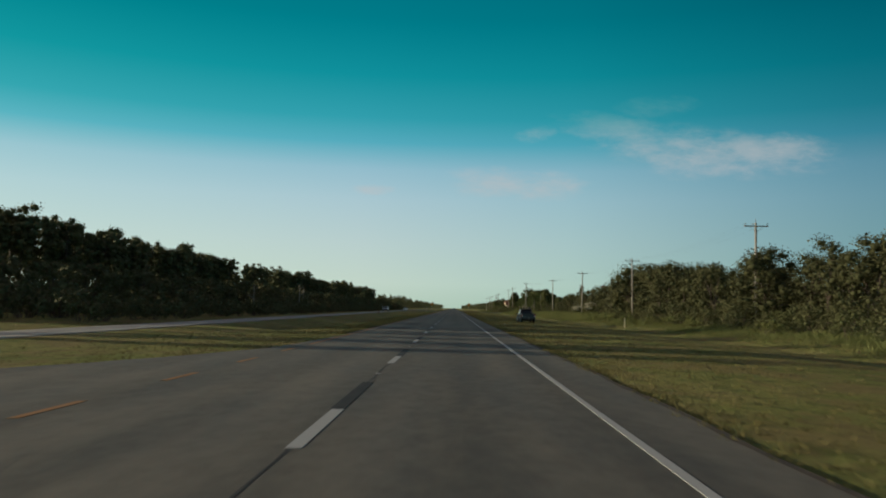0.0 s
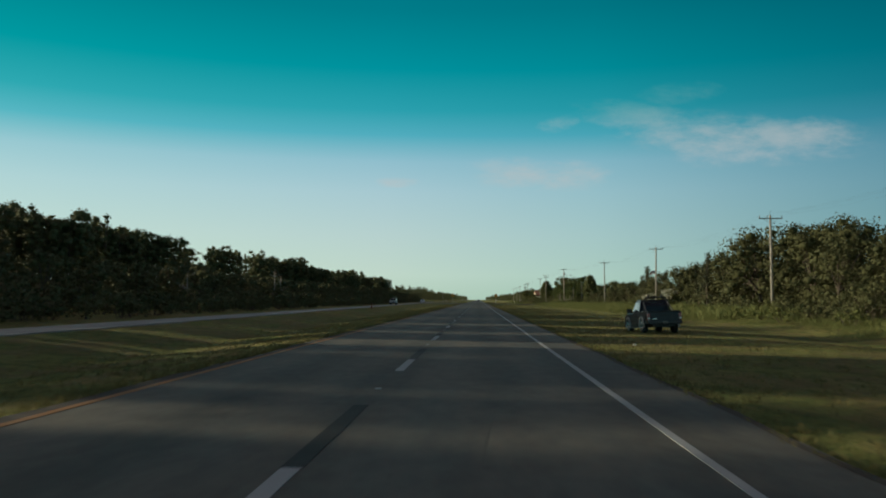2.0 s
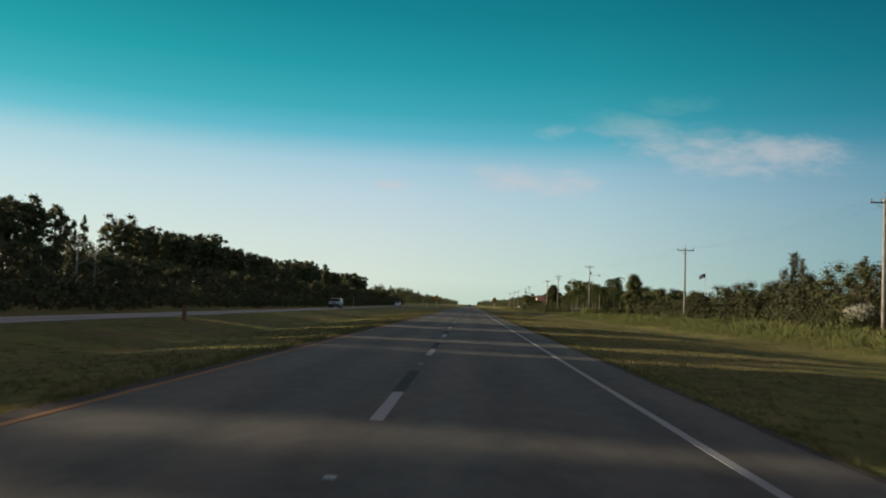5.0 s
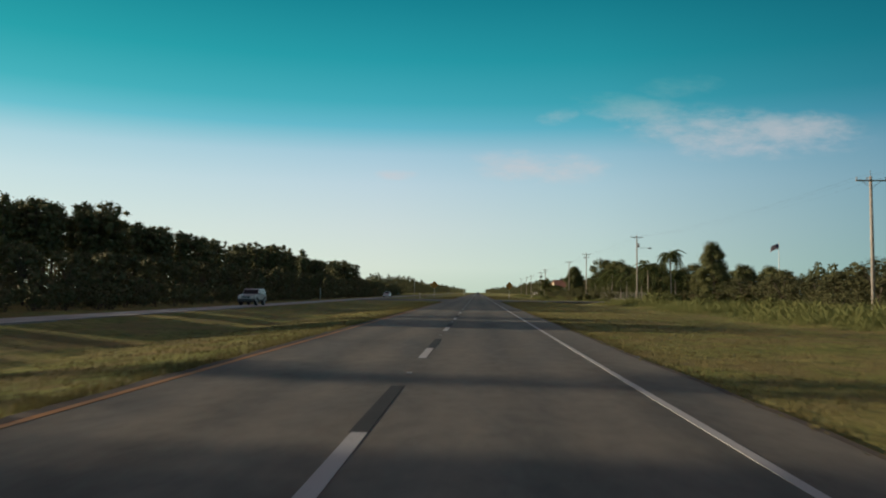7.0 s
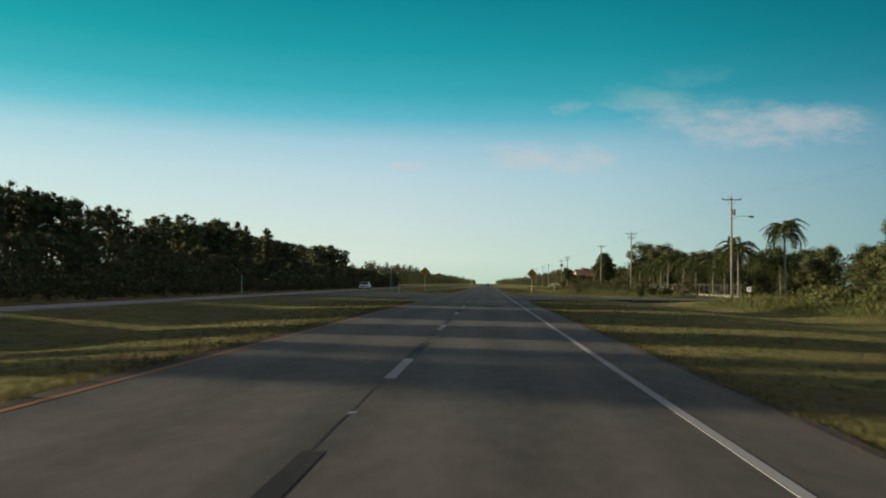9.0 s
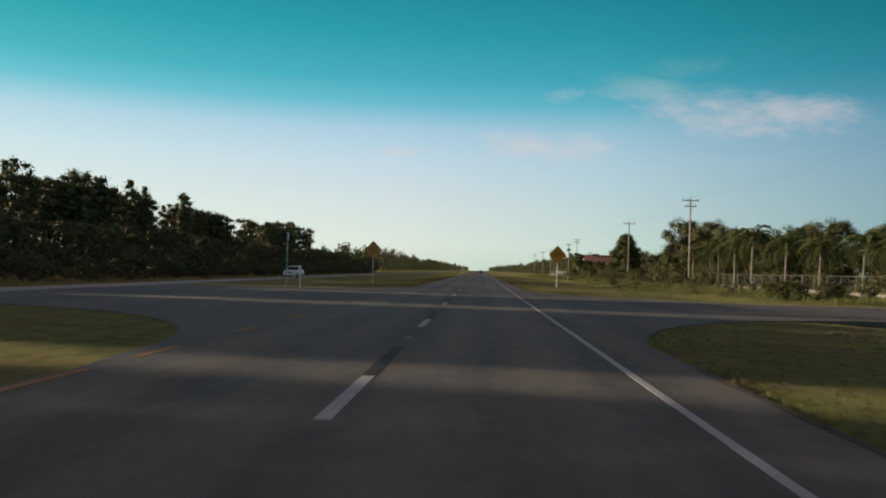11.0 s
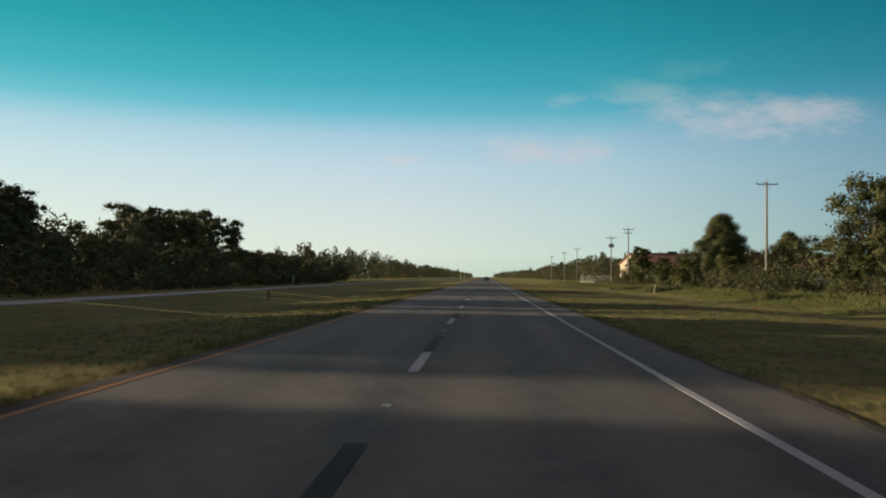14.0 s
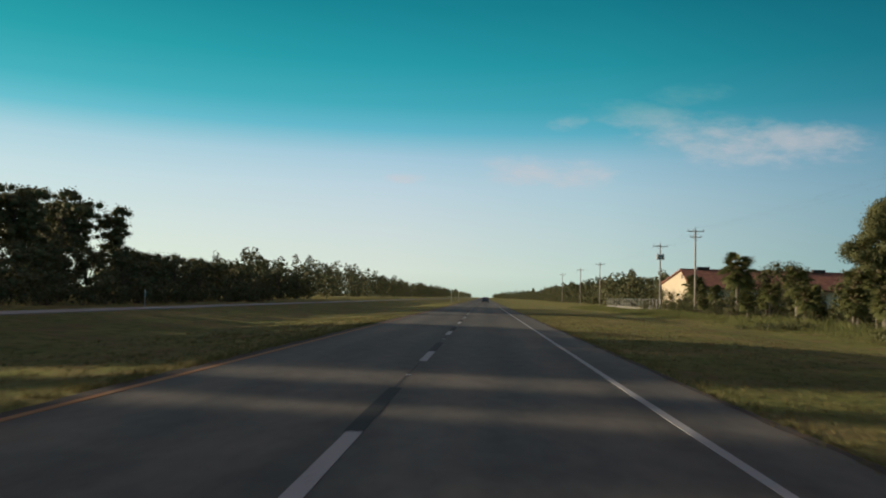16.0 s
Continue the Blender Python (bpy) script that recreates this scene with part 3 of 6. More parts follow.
# ---------------------------------------------------------------- trees and plants
def clumped(name, clumps, per, size, mat, slim=0.5, droop=0.0, core=0.45, fuzz=0.22):
    """Leaf clumps: a small inner mass that closes them, and many small leaves that blur their outline."""
    cs, inner, ns, ni = [], [], [], []
    for c, r in clumps:
        n = max(12, int(per * (float(np.mean(r)) ** 1.6)))
        r = np.asarray(r, dtype=float)
        p = unit(rng.normal(size=(n, 3)))
        lv = leaves(np.asarray(c) + p * r * (0.82 + fuzz * rng.normal(size=(n, 1))), size, slim, droop)
        # the leaves of a clump face outwards, as they grow
        face = unit(np.cross(lv[:, 1] - lv[:, 0], lv[:, 2] - lv[:, 0]))
        back = np.sum(face * p, axis=1) < 0
        lv[back] = lv[back][:, ::-1]
        face[back] *= -1
        cs.append(lv)
        ns.append(np.repeat(unit(p * 0.85 + face * 0.38), 3, axis=0))
        turn, _ = np.linalg.qr(rng.normal(size=(3, 3)))
        if np.linalg.det(turn) < 0:
            turn[:, 0] *= -1
        inner.append(np.asarray(c) + (CORE_POINTS @ turn) * r * core * rng.uniform(0.7, 1.15, (14, 1)))
        ni.append(CORE_POINTS @ turn)
    return quads_mesh(name, np.concatenate(cs), mat, np.array(inner) if core else None, np.concatenate(ns + ni if core else ns))


def pine(h, spread, seed, full=0.5, mat=None, bark_mat=None, tuft=1.0):
    """A slash pine: bare tapered trunk, short limbs and tufted, gappy crown in its upper part."""
    r = random.Random(seed)
    root = thing("pine_tree", "tall dark green pine with a tufted uneven crown", "tree", "trees of the western wood")
    lean = (r.uniform(-0.5, 0.5), r.uniform(-0.5, 0.5))
    tr = Geo()
    pts = [(lean[0] * t * t, lean[1] * t * t, h * t - 0.15 * (t == 0)) for t in (0, 0.2, 0.4, 0.6, 0.8, 0.97)]
    tr.tube(pts, [0.20 * h / 13 * k for k in (1.2, 0.95, 0.85, 0.65, 0.42, 0.12)], 6)
    clumps = []
    n = int(15 * spread + 8)
    for i in range(n):
        t = 1 - full * (i + 0.5) / n + r.uniform(-0.05, 0.05)
        u = (1 - t) / full
        reach = spread * (0.35 + 1.0 * math.sin(min(1.0, 0.33 + u) * 2.3)) * r.uniform(0.5, 1.15)
        a = r.uniform(0, 2 * math.pi)
        base = Vector((lean[0] * t * t, lean[1] * t * t, h * t - 0.5))
        tip = base + Vector((math.cos(a) * reach, math.sin(a) * reach, r.uniform(-0.1, 0.7)))
        if reach > 0.7:
            tr.tube([base, base.lerp(tip, 0.6) + Vector((0, 0, 0.1)), tip], [0.06, 0.045, 0.02], 4, False)
        q = r.uniform(0.75, 1.25) * tuft
        clumps.append((tip, (q, q, q * 0.78)))
        if r.random() < 0.7:
            clumps.append((base.lerp(tip, 0.5) + Vector((0, 0, 0.2)), (q * 0.85, q * 0.85, q * 0.7)))
    clumps.append(((lean[0], lean[1], h - 0.35), (0.6, 0.6, 0.65)))
    part("trunk", tr, bark_mat or BARK, root, smooth=True)
    part("crown", clumped("crown", clumps, 60, 0.27, mat or LEAF_PINE, 0.85, 0.0, 0.62), None, root)
    return root


def broadleaf(h, spread, seed, low=0.15, mat=None, name="broadleaf_tree", label="dense dark green broadleaf tree with a rounded uneven crown", group="trees of the western wood", leaf_size=0.27, per=72, dense=1.0, peaked=False):
    r = random.Random(seed)
    root = thing(name, label, "tree", group)
    tr = Geo()
    fork = h * r.uniform(0.25, 0.4)
    tr.tube([(0, 0, -0.15), (0.05, 0, fork * 0.5), (0.1, 0.05, fork)], [0.24 * h / 10, 0.19 * h / 10, 0.16 * h / 10], 7)
    clumps = []
    n = int((11 + spread * 8) * dense)
    for i in range(n):
        a, t = r.uniform(0, 2 * math.pi), (i + 0.5) / n
        z = h * (low + (1 - low) * t)
        k = 0.75 + 0.25 * min(1.0, t / 0.45) if t < 0.45 else math.sqrt(1 - ((t - 0.45) / 0.63) ** 2)
        if peaked:                     # widest low down, drawn in to a rounded top
            k = 0.72 + 0.28 * t / 0.3 if t < 0.3 else 1 - ((t - 0.3) / 0.76) ** 1.7
        reach = spread * k * r.uniform(0.35, 1.05 if dense <= 1 else 1.18)
        tip = Vector((math.cos(a) * reach, math.sin(a) * reach, z - 0.5))
        if i % 2 == 0 and z > fork:
            tr.tube([(0.1, 0.05, fork * 0.9), Vector((0.1, 0, fork)).lerp(tip, 0.5) + Vector((0, 0, 0.3)), tip], [0.10, 0.07, 0.02], 5, False)
        q = r.uniform(0.75, 1.3) * (0.6 + 0.14 * spread)
        clumps.append((tip, (q, q, q * 0.75)))
    part("trunk", tr, BARK, root, smooth=True)
    part("crown", clumped("crown", clumps, per, leaf_size, mat or LEAF_WOOD, 0.85, 0.0, 0.55 if mat is None else 0.42), None, root)
    return root


def casuarina(h, seed):
    """A pointed, feathery grey-green tree."""
    r = random.Random(seed)
    root = thing("casuarina_tree", "feathery grey-green casuarina with a pointed top", "tree", "trees of the eastern scrub")
    tr = Geo().tube([(0, 0, -0.15), (0.1, 0, h * 0.5), (0.05, 0.1, h * 0.97)], [0.14, 0.09, 0.02], 6)
    clumps = []
    for i in range(46):
        t = 0.05 + 0.92 * (i + 0.5) / 46
        reach = (1.45 - 1.35 * t) * r.uniform(0.2, 1.25) * h / 8
        a = r.uniform(0, 2 * math.pi)
        tip = Vector((math.cos(a) * reach, math.sin(a) * reach, h * t + reach * 0.4))
        tr.tube([(0.05, 0, h * t * 0.95), tip], [0.03, 0.01], 4, False)
        q = 0.60 - 0.40 * t
        clumps.append((tip, (q, q, q * 1.5)))
    part("trunk", tr, BARK, root, smooth=True)
    part("crown", clumped("crown", clumps, 190, 0.26, LEAF_GREY, 0.25, -0.4, 0.35), None, root)
    return root


def dead_tree(h, seed):
    r = random.Random(seed)
    root = thing("dead_tree", "bare pale grey dead tree trunk with broken limbs", "tree")
    tr = Geo().tube([(0, 0, -0.15), (0.15, 0, h * 0.5), (0.1, 0.2, h)], [0.19, 0.13, 0.03], 7)
    part("trunk", tr, BARK_PALE, root, smooth=True)
    for i in range(7):
        t = r.uniform(0.45, 0.95)
        a, l = r.uniform(0, 6.28), r.uniform(0.7, 1.8)
        b = Vector((0.12, 0.1, h * t))
        part("limb", Geo().tube([b, b + Vector((math.cos(a) * l * 0.6, math.sin(a) * l * 0.6, 0.4)), b + Vector((math.cos(a) * l, math.sin(a) * l, 1.0))], [0.05, 0.035, 0.01], 5), BARK_PALE, root)
    return root


def shrub(h, w, seed, mat, label, group, name="shrub", slim=0.7, size=0.15, per=210):
    r = random.Random(seed)
    root = thing(name, label, "bush", group)
    st = Geo()
    clumps = []
    n = int(7 + w * 4)
    for i in range(n):
        a, d = r.uniform(0, 6.28), w * math.sqrt(r.random()) * 0.85
        z = h * r.uniform(0.25, 0.9) * (1 - 0.45 * (d / w) ** 2)
        q = r.uniform(0.35, 0.62) * (0.5 + 0.25 * h)
        clumps.append(((math.cos(a) * d, math.sin(a) * d, z), (q, q, q * 0.85)))
        st.tube([(math.cos(a) * d * 0.3, math.sin(a) * d * 0.3, -0.1), (math.cos(a) * d, math.sin(a) * d, z)], [0.03, 0.012], 4, False)
    part("stem", st, BARK, root)
    part("foliage", clumped("foliage", clumps, per, size, mat, slim, 0.0, 0.35, 0.28), None, root)
    return root


def frond_mesh(length, seed, arch, leaf_len, mat):
    """A feather leaf: an arched rib with hanging leaflets along both sides."""
    r = random.Random(seed)
    qs = []
    for i in range(40):
        t = 0.12 + 0.88 * i / 39
        x, z = length * (math.sin(t * 1.75) / 1.75 * 1.10), arch * (t * 1.2 - 2.5 * t * t)
        for s in (-1, 1):
            l = leaf_len * math.sin(math.pi * (0.12 + 0.80 * t)) * r.uniform(0.8, 1.15)
            d = Vector((0.35, s * r.uniform(0.6, 0.9), -r.uniform(0.2, 0.8))).normalized()
            p, w = Vector((x, 0, z)), Vector((0.035, 0, 0.01))
            qs.append([p - w, p + d * l * 0.5 - w * 0.8, p + d * l, p + d * l * 0.5 + w * 1.6])
    for i in range(8):
        a, b = i / 8, (i + 1) / 8
        pa, pb = [Vector((length * (math.sin(t * 1.75) / 1.75 * 1.10), 0, arch * (t * 1.2 - 2.5 * t * t))) for t in (a, b)]
        w = Vector((0, 0.035 * (1.1 - a), 0))
        qs.append([pa - w, pb - w, pb + w, pa + w])
    return quads_mesh("frond", np.array([[tuple(p) for p in q] for q in qs]), mat)


def fan_mesh(stalk, radius, seed, mat):
    """A fan leaf: a stalk and a pleated, split blade."""
    r = random.Random(seed)
    qs = []
    w = Vector((0, 0.02, 0))
    tip = Vector((stalk, 0, stalk * 0.15))
    qs.append([Vector((0, 0, 0)) - w, tip - w, tip + w, Vector((0, 0, 0)) + w])
    for i in range(25):
        a = radians(-115 + 230 * i / 24)
        l = radius * (0.72 + 0.28 * math.cos(a * 0.8)) * r.uniform(0.85, 1.1)
        d = Vector((math.cos(a), math.sin(a), -0.25 - 0.2 * r.random()))
        s = Vector((-math.sin(a), math.cos(a), 0.3 * (-1) ** i)) * 0.062 * radius
        m = tip + d * l * 0.5
        qs.append([tip, m + s, tip + d * l + Vector((0, 0, -0.22 * l)), m - s])
    return quads_mesh("frond", np.array([[tuple(p) for p in q] for q in qs]), mat)


QUEEN = [frond_mesh(2.9, 1, 1.8, 0.86, LEAF_PALM), frond_mesh(2.5, 2, 2.2, 0.80, LEAF_PALM), frond_mesh(2.7, 3, 1.4, 0.86, LEAF_PALM)]
FANS = [fan_mesh(0.62, 0.62, 1, LEAF_FAN), fan_mesh(0.75, 0.56, 2, LEAF_FAN), fan_mesh(0.5, 0.66, 3, LEAF_FAN)]


def palm(h, seed, kind, label, group, scale=1.0, fronds=0):
    r = random.Random(seed)
    root = thing("palm_tree", label, "palm", group)
    bend = r.uniform(-0.25, 0.25)
    pts = [(bend * t * t, 0, h * t - 0.1 * (t == 0)) for t in (0, 0.25, 0.5, 0.75, 1.0)]
    part("trunk", Geo().tube(pts, [0.18, 0.145, 0.135, 0.13, 0.11], 9), BARK_PALM, root, smooth=True)
    n = fronds or (26 if kind is QUEEN else 34)
    for i in range(n):
        ob = part("frond", kind[i % 3], None, root)
        up = (88 - 118 * i / n) if kind is QUEEN else (75 - 130 * i / n)
        k = scale * r.uniform(0.85, 1.1)
        ob.matrix_basis = Matrix.LocRotScale((bend, 0, h - 0.02 * i), Euler((0, -radians(up * 0.75), radians(i * 137.5 + r.uniform(-12, 12)))), (k, k, k))
    if kind is FANS:
        skirt = np.concatenate([leaves(ball((bend, 0, h + 0.30 * scale), (0.62 * scale, 0.62 * scale, 0.50 * scale), 150), 0.34, 0.40), leaves(ball((bend, 0, h - 0.55), (0.42, 0.42, 0.62), 110), 0.45, 0.25, 2.5)])
        part("old_fronds", quads_mesh("old_fronds", skirt, LEAF_RUSSET), None, root, "withered brown fronds under the crown")
    return root


class Stock:
    """Puts out the kinds of a plant, the first time itself, then as copies."""

    def __init__(self, kinds):
        self.kinds, self.used = kinds, set()

    def put(self, i, x, y, scale=1.0, z=None, tall=1.0):
        ob = next((k for k in self.kinds if id(k) not in self.used), self.kinds[i % len(self.kinds)])
        m = Matrix.LocRotScale((x, y, ground_height(x, y) if z is None else z), Euler((0, 0, random.uniform(0, 6.28))), (scale, scale, scale * tall))
        if id(ob) in self.used:
            return copy_thing(ob, m)
        self.used.add(id(ob))
        ob.matrix_basis = m
        return ob


pines = Stock([pine(14.5, 2.3, 11, 0.46), pine(15.5, 2.0, 12, 0.42), pine(14.0, 2.6, 13, 0.52), pine(14.0, 2.0, 14, 0.46), pine(13.5, 2.4, 15, 0.55), pine(15.0, 2.5, 16, 0.45)])
broads = Stock([broadleaf(9.0, 2.9, 21), broadleaf(10.0, 3.2, 22), broadleaf(8.5, 2.6, 23, 0.08), broadleaf(10.0, 2.8, 24, 0.1), broadleaf(8.0, 2.8, 25, 0.05)])

# along the road: how much of the farther western wood is tall timber, and its height
TIMBER = ((475, 1.0, 0.86), (486, 0.2, 0.85), (507, 0.25, 0.82), (524, 1.0, 0.94), (528, 0.2, 0.9), (535, 0.2, 0.85), (546, 1.0, 1.0), (5000, 0.05, 0.74))


def timber(y):
    return next((a, b) for lim, a, b in TIMBER if y < lim)


# where low sunlight falls across the carriageway between the tall pines: start and end along the road
SUNLIT = ((-60, 22.4), (24.6, 26.8), (30.6, 32.5), (34.4, 37.5), (42.6, 46.6), (57.2, 58.6), (73.3, 77.6), (82.4, 85.0), (93.5, 96.3), (106.7, 108.1), (109.3, 110.8),
          (130.2, 134.3), (136.6, 138.2), (151.6, 153.2), (158, 161), (173, 177), (189, 214.3), (222, 225), (229.2, 232.2), (233, 235), (236.2, 247.4), (250.3, 251.4),
          (253.6, 257), (262.5, 267), (281, 284.5), (299, 302), (319, 321.8), (333.2, 337.4), (341.6, 344.2), (348.4, 350), (361, 364.2), (369, 374.6), (378, 382.2), (400, 403.6),
          (406.2, 408), (418, 430.3), (433.7, 436.4), (438.6, 440.8), (457.6, 460.4))
SKEW = 58.5 * math.tan(math.pi - SUN_AZ)       # the sun stands a little ahead, so a stand's shadow falls nearer than the stand

slims = Stock([pine(14.4, 0.85, 101, 0.52, tuft=0.84), pine(15.0, 0.95, 102, 0.48, tuft=0.80), pine(14.0, 0.9, 103, 0.56, tuft=0.86), pine(14.6, 0.8, 104, 0.47, tuft=0.82)])


def stand(a, b):
    """A stand of tall pines from a to b: narrow ones on its rims, fuller ones inside and behind."""
    n = max(1, round((b - a) / 1.9))
    for i in range(n):
        y = a + (b - a) * (i + 0.5) / n
        k = random.uniform(0.87, 0.96) + 0.22 * max(0.0, noise.noise(Vector((y * 0.085, 0.0, 4.0))))
        if 351 < y - SKEW < 361:       # young trees here, that shade the road but not the verge beyond
            k *= 0.80
        if 430 < y - SKEW < 475:
            k *= 0.95
        if min(y - a, b - y) > 2.6 and i % 2 == 0:
            pines.put(random.randrange(6), -58 + random.uniform(-1.5, 1.5), y + random.uniform(-0.4, 0.4), k)
        else:
            w = 1.0 if b - a > 2.2 else max(0.55, (b - a) / 2.2)
            slims.put(random.randrange(4), -58 + random.uniform(-1.0, 1.0), y, k * w, tall=1 / w)
            if b - a > 2.2 and b > 90:
                slims.put(random.randrange(4), -61 + random.uniform(-1.0, 1.0), y + 0.6, k * 1.02)
    y = a + 2.8
    while y < b - 2.8 and b > 90 and not 351 < y - SKEW < 361:
        pines.put(random.randrange(6), -64 + random.uniform(-2, 2), y + 1.0, random.uniform(0.88, 1.0))
        y += random.uniform(2.8, 4.2)


# western wood: stands of pine along the wood's crest, lower broadleaf trees where the sun comes through, uneven rows before them
for (_, a), (b, _) in zip(SUNLIT[:-1], SUNLIT[1:]):
    stand(a + SKEW, b + SKEW)
for a, b in SUNLIT:
    y = a + SKEW + 2.0
    while y < b + SKEW - 1.5:
        if y > 60:
            broads.put(random.randrange(5), -59 + random.uniform(-2.0, 2.0), y, random.uniform(0.88, 0.97))
        y += random.uniform(3.4, 4.6)
y, acc = 471.0, 0.0
while y < 640:
    share, k = timber(y)
    acc += share
    if acc >= 1.0:
        acc -= 1.0
        pines.put(random.randrange(6), -58 + random.uniform(-2.5, 2.5), y + random.uniform(-0.8, 0.8), k * random.uniform(0.88, 1.10))
        if share > 0.8:
            pines.put(random.randrange(6), -65 + random.uniform(-2, 2), y + 2.4 + random.uniform(-0.8, 0.8), k * random.uniform(0.95, 1.16))
    else:
        broads.put(random.randrange(5), -58 + random.uniform(-2.5, 2.5), y + random.uniform(-0.8, 0.8), random.uniform(0.92, 1.08) * (1.0 if y < 548 else 0.86))
    y += 4.6 + random.uniform(-0.6, 0.6)
# a few pines stand out above the rest
for yy, k in ((418.5, 1.10), (422.5, 1.05), (440.5, 1.12), (443, 1.04), (205.5, 1.0), (297, 1.06), (262, 1.02)):
    slims.put(random.randrange(4), -58.5, yy, k)
y = 60.0
while y < 640:
    broads.put(random.randrange(5), -45 + random.uniform(-3, 3), y + random.uniform(-1.5, 1.5), random.uniform(0.58, 0.76))
    y += 5.3 + y * 0.001 + random.uniform(-1.0, 1.0)
y = 60.0
while y < 600:
    i = random.randrange(5)
    broads.put(i, -54 + random.uniform(-1.2, 1.2), y + random.uniform(-0.5, 0.5), 7.8 * random.uniform(0.94, 1.03) / (9.0, 10.0, 8.5, 10.0, 8.0)[i])
    y += 3.3 + y * 0.0012 + random.uniform(-0.5, 0.5)
for x, yy, h in ((-42, 211, 7.5), (-41.5, 214, 6.5), (-42, 162, 5)):
    d = dead_tree(h, int(yy))
    d.location = (x, yy, -0.05)

under = Stock([shrub(2.6, 1.9, 31, LEAF_WOOD, "dark green undergrowth at the edge of the wood", "undergrowth of the western wood", "undergrowth_bush", 0.8, 0.30, 80),
               shrub(3.4, 2.2, 32, LEAF_WOOD, "dark green undergrowth at the edge of the wood", "undergrowth of the western wood", "undergrowth_bush", 0.8, 0.30, 80),
               shrub(2.0, 1.8, 33, LEAF_PINE, "dark green undergrowth at the edge of the wood", "undergrowth of the western wood", "undergrowth_bush", 0.7, 0.30, 80)])
y = 58.0
while y < 560:
    under.put(random.randrange(3), -38.0 + random.uniform(-2.0, 1.5), y, random.uniform(0.95, 1.45))
    under.put(random.randrange(3), opp_near(y) - 13.0 + random.uniform(-1.2, 1.2), y + 1.8, random.uniform(0.6, 0.95))
    y += 3.6 + y * 0.0015 + random.uniform(-0.6, 0.6)


# eastern side
EAST = "trees of the eastern scrub"
e_broad = Stock([broadleaf(9.5, 2.9, 41, 0.06, LEAF_EAST, name="scrub_tree", leaf_size=0.20, per=150, label="olive green scrub tree with a ragged crown", group=EAST), broadleaf(10.5, 2.7, 42, 0.08, LEAF_EAST, name="scrub_tree", leaf_size=0.20, per=150, label="olive green scrub tree with a ragged crown", group=EAST),
                 broadleaf(8.0, 2.7, 43, 0.04, LEAF_EAST, name="scrub_tree", leaf_size=0.20, per=150, label="olive green scrub tree with a ragged crown", group=EAST)])
casu = Stock([casuarina(7.6, 51), casuarina(6.6, 52), casuarina(8.6, 53)])
e_pine = Stock([pine(11.5, 2.2, 61, 0.7, LEAF_OAK), pine(12.5, 2.4, 62, 0.6, LEAF_OAK)])
for ob in e_pine.kinds:
    tagged(ob, "dark green pine with a full rounded crown", group=EAST)
brush = Stock([shrub(2.4, 1.7, 71, LEAF_BRUSH, "olive green roadside brush", "eastern brush"), shrub(3.2, 2.0, 72, LEAF_BRUSH, "olive green roadside brush", "eastern brush"),
               shrub(1.7, 1.5, 73, LEAF_BRUSH, "olive green roadside brush", "eastern brush"), shrub(2.8, 1.8, 74, LEAF_OAK, "olive green roadside brush", "eastern brush")])
plumed = shrub(2.0, 1.1, 81, LEAF_BRUSH, "bush with pale feathery seed plumes", "pale plumed bushes", "plumed_bush", 0.5, 0.16, 300)
part("plumes", quads_mesh("plumes", leaves(ball((0.1, 0, 1.62), (0.95, 0.95, 0.42), 190), 0.26, 0.30, -1.2), LEAF_PLUME), None, plumed, "pale feathery seed plumes")
plumes = Stock([plumed])


def east_front(y):
    """Where the brush begins beside the mown verge, and how high the nearest of it stands."""
    if y < 112:
        return 23.5, 0.80
    if y < 150:
        return 23.5 + 6.0 * (y - 112) / 38, 0.75
    if y < 300:
        return 29.5, 0.70
    return 25.0, 0.75 if y < 430 else 0.82


def open_ground(x, y):
    """The side road and the fenced lot stay clear."""
    return (312 < y < 337) or (337 < y < 408 and 31 < x < 44) or (556 < y < 640 and 24 < x < 80)


y = 38.0
while y < 600:
    x0, k = east_front(y)
    for row in range(3):
        x = x0 + 1.2 + row * 3.4 + random.uniform(-1.2, 1.2)
        yy = y + random.uniform(-1.6, 1.6)
        if not open_ground(x, yy) and not (338 < yy < 402 and row > 0) and not (183 < yy < 197 and row == 0):
            brush.put(random.randrange(4), x, yy, k * random.uniform(0.75, 1.2) * (1 + 0.14 * row))
    y += 4.4 + y * 0.003
# height of the eastern trees along the road
EAST_TOP = ((20, 7.2), (55, 8.8), (100, 8.1), (118, 8.4), (132, 10.3), (148, 11.0), (172, 9.0), (200, 7.8), (214, 7.6), (226, 6.2), (240, 6.0), (262, 4.6), (300, 4.2), (310, 5.5), (480, 7.6), (640, 8.0))
E_KIND = (9.5, 10.5, 8.0)


def east_top(y):
    return float(np.interp(y, [p[0] for p in EAST_TOP], [p[1] for p in EAST_TOP]))


y = 48.0
while y < 620:
    for row in range(3):
        x, yy = (34.5 if y < 125 else 36.5) + 5.5 * row + random.uniform(-2.0, 2.0), y + random.uniform(-2, 2)
        if (row == 2 and 130 < yy < 330) or open_ground(x, yy) or (326 < yy < 480) or (300 < yy < 312) or (480 < yy < 560 and x < 45):
            continue
        k = random.randrange(3)
        tall = 1.05 * east_top(yy) * random.uniform(0.84, 1.06) * (1.0, 1.03, 1.08)[row] / E_KIND[k]
        wide = max(tall, 0.80) * random.uniform(0.9, 1.1)
        if yy > 480 and random.random() < 0.3:
            e_pine.put(k, x, yy, 0.62)
        else:
            e_broad.put(k, x, yy, wide, tall=tall / wide)
    y += 3.9 + y * 0.003
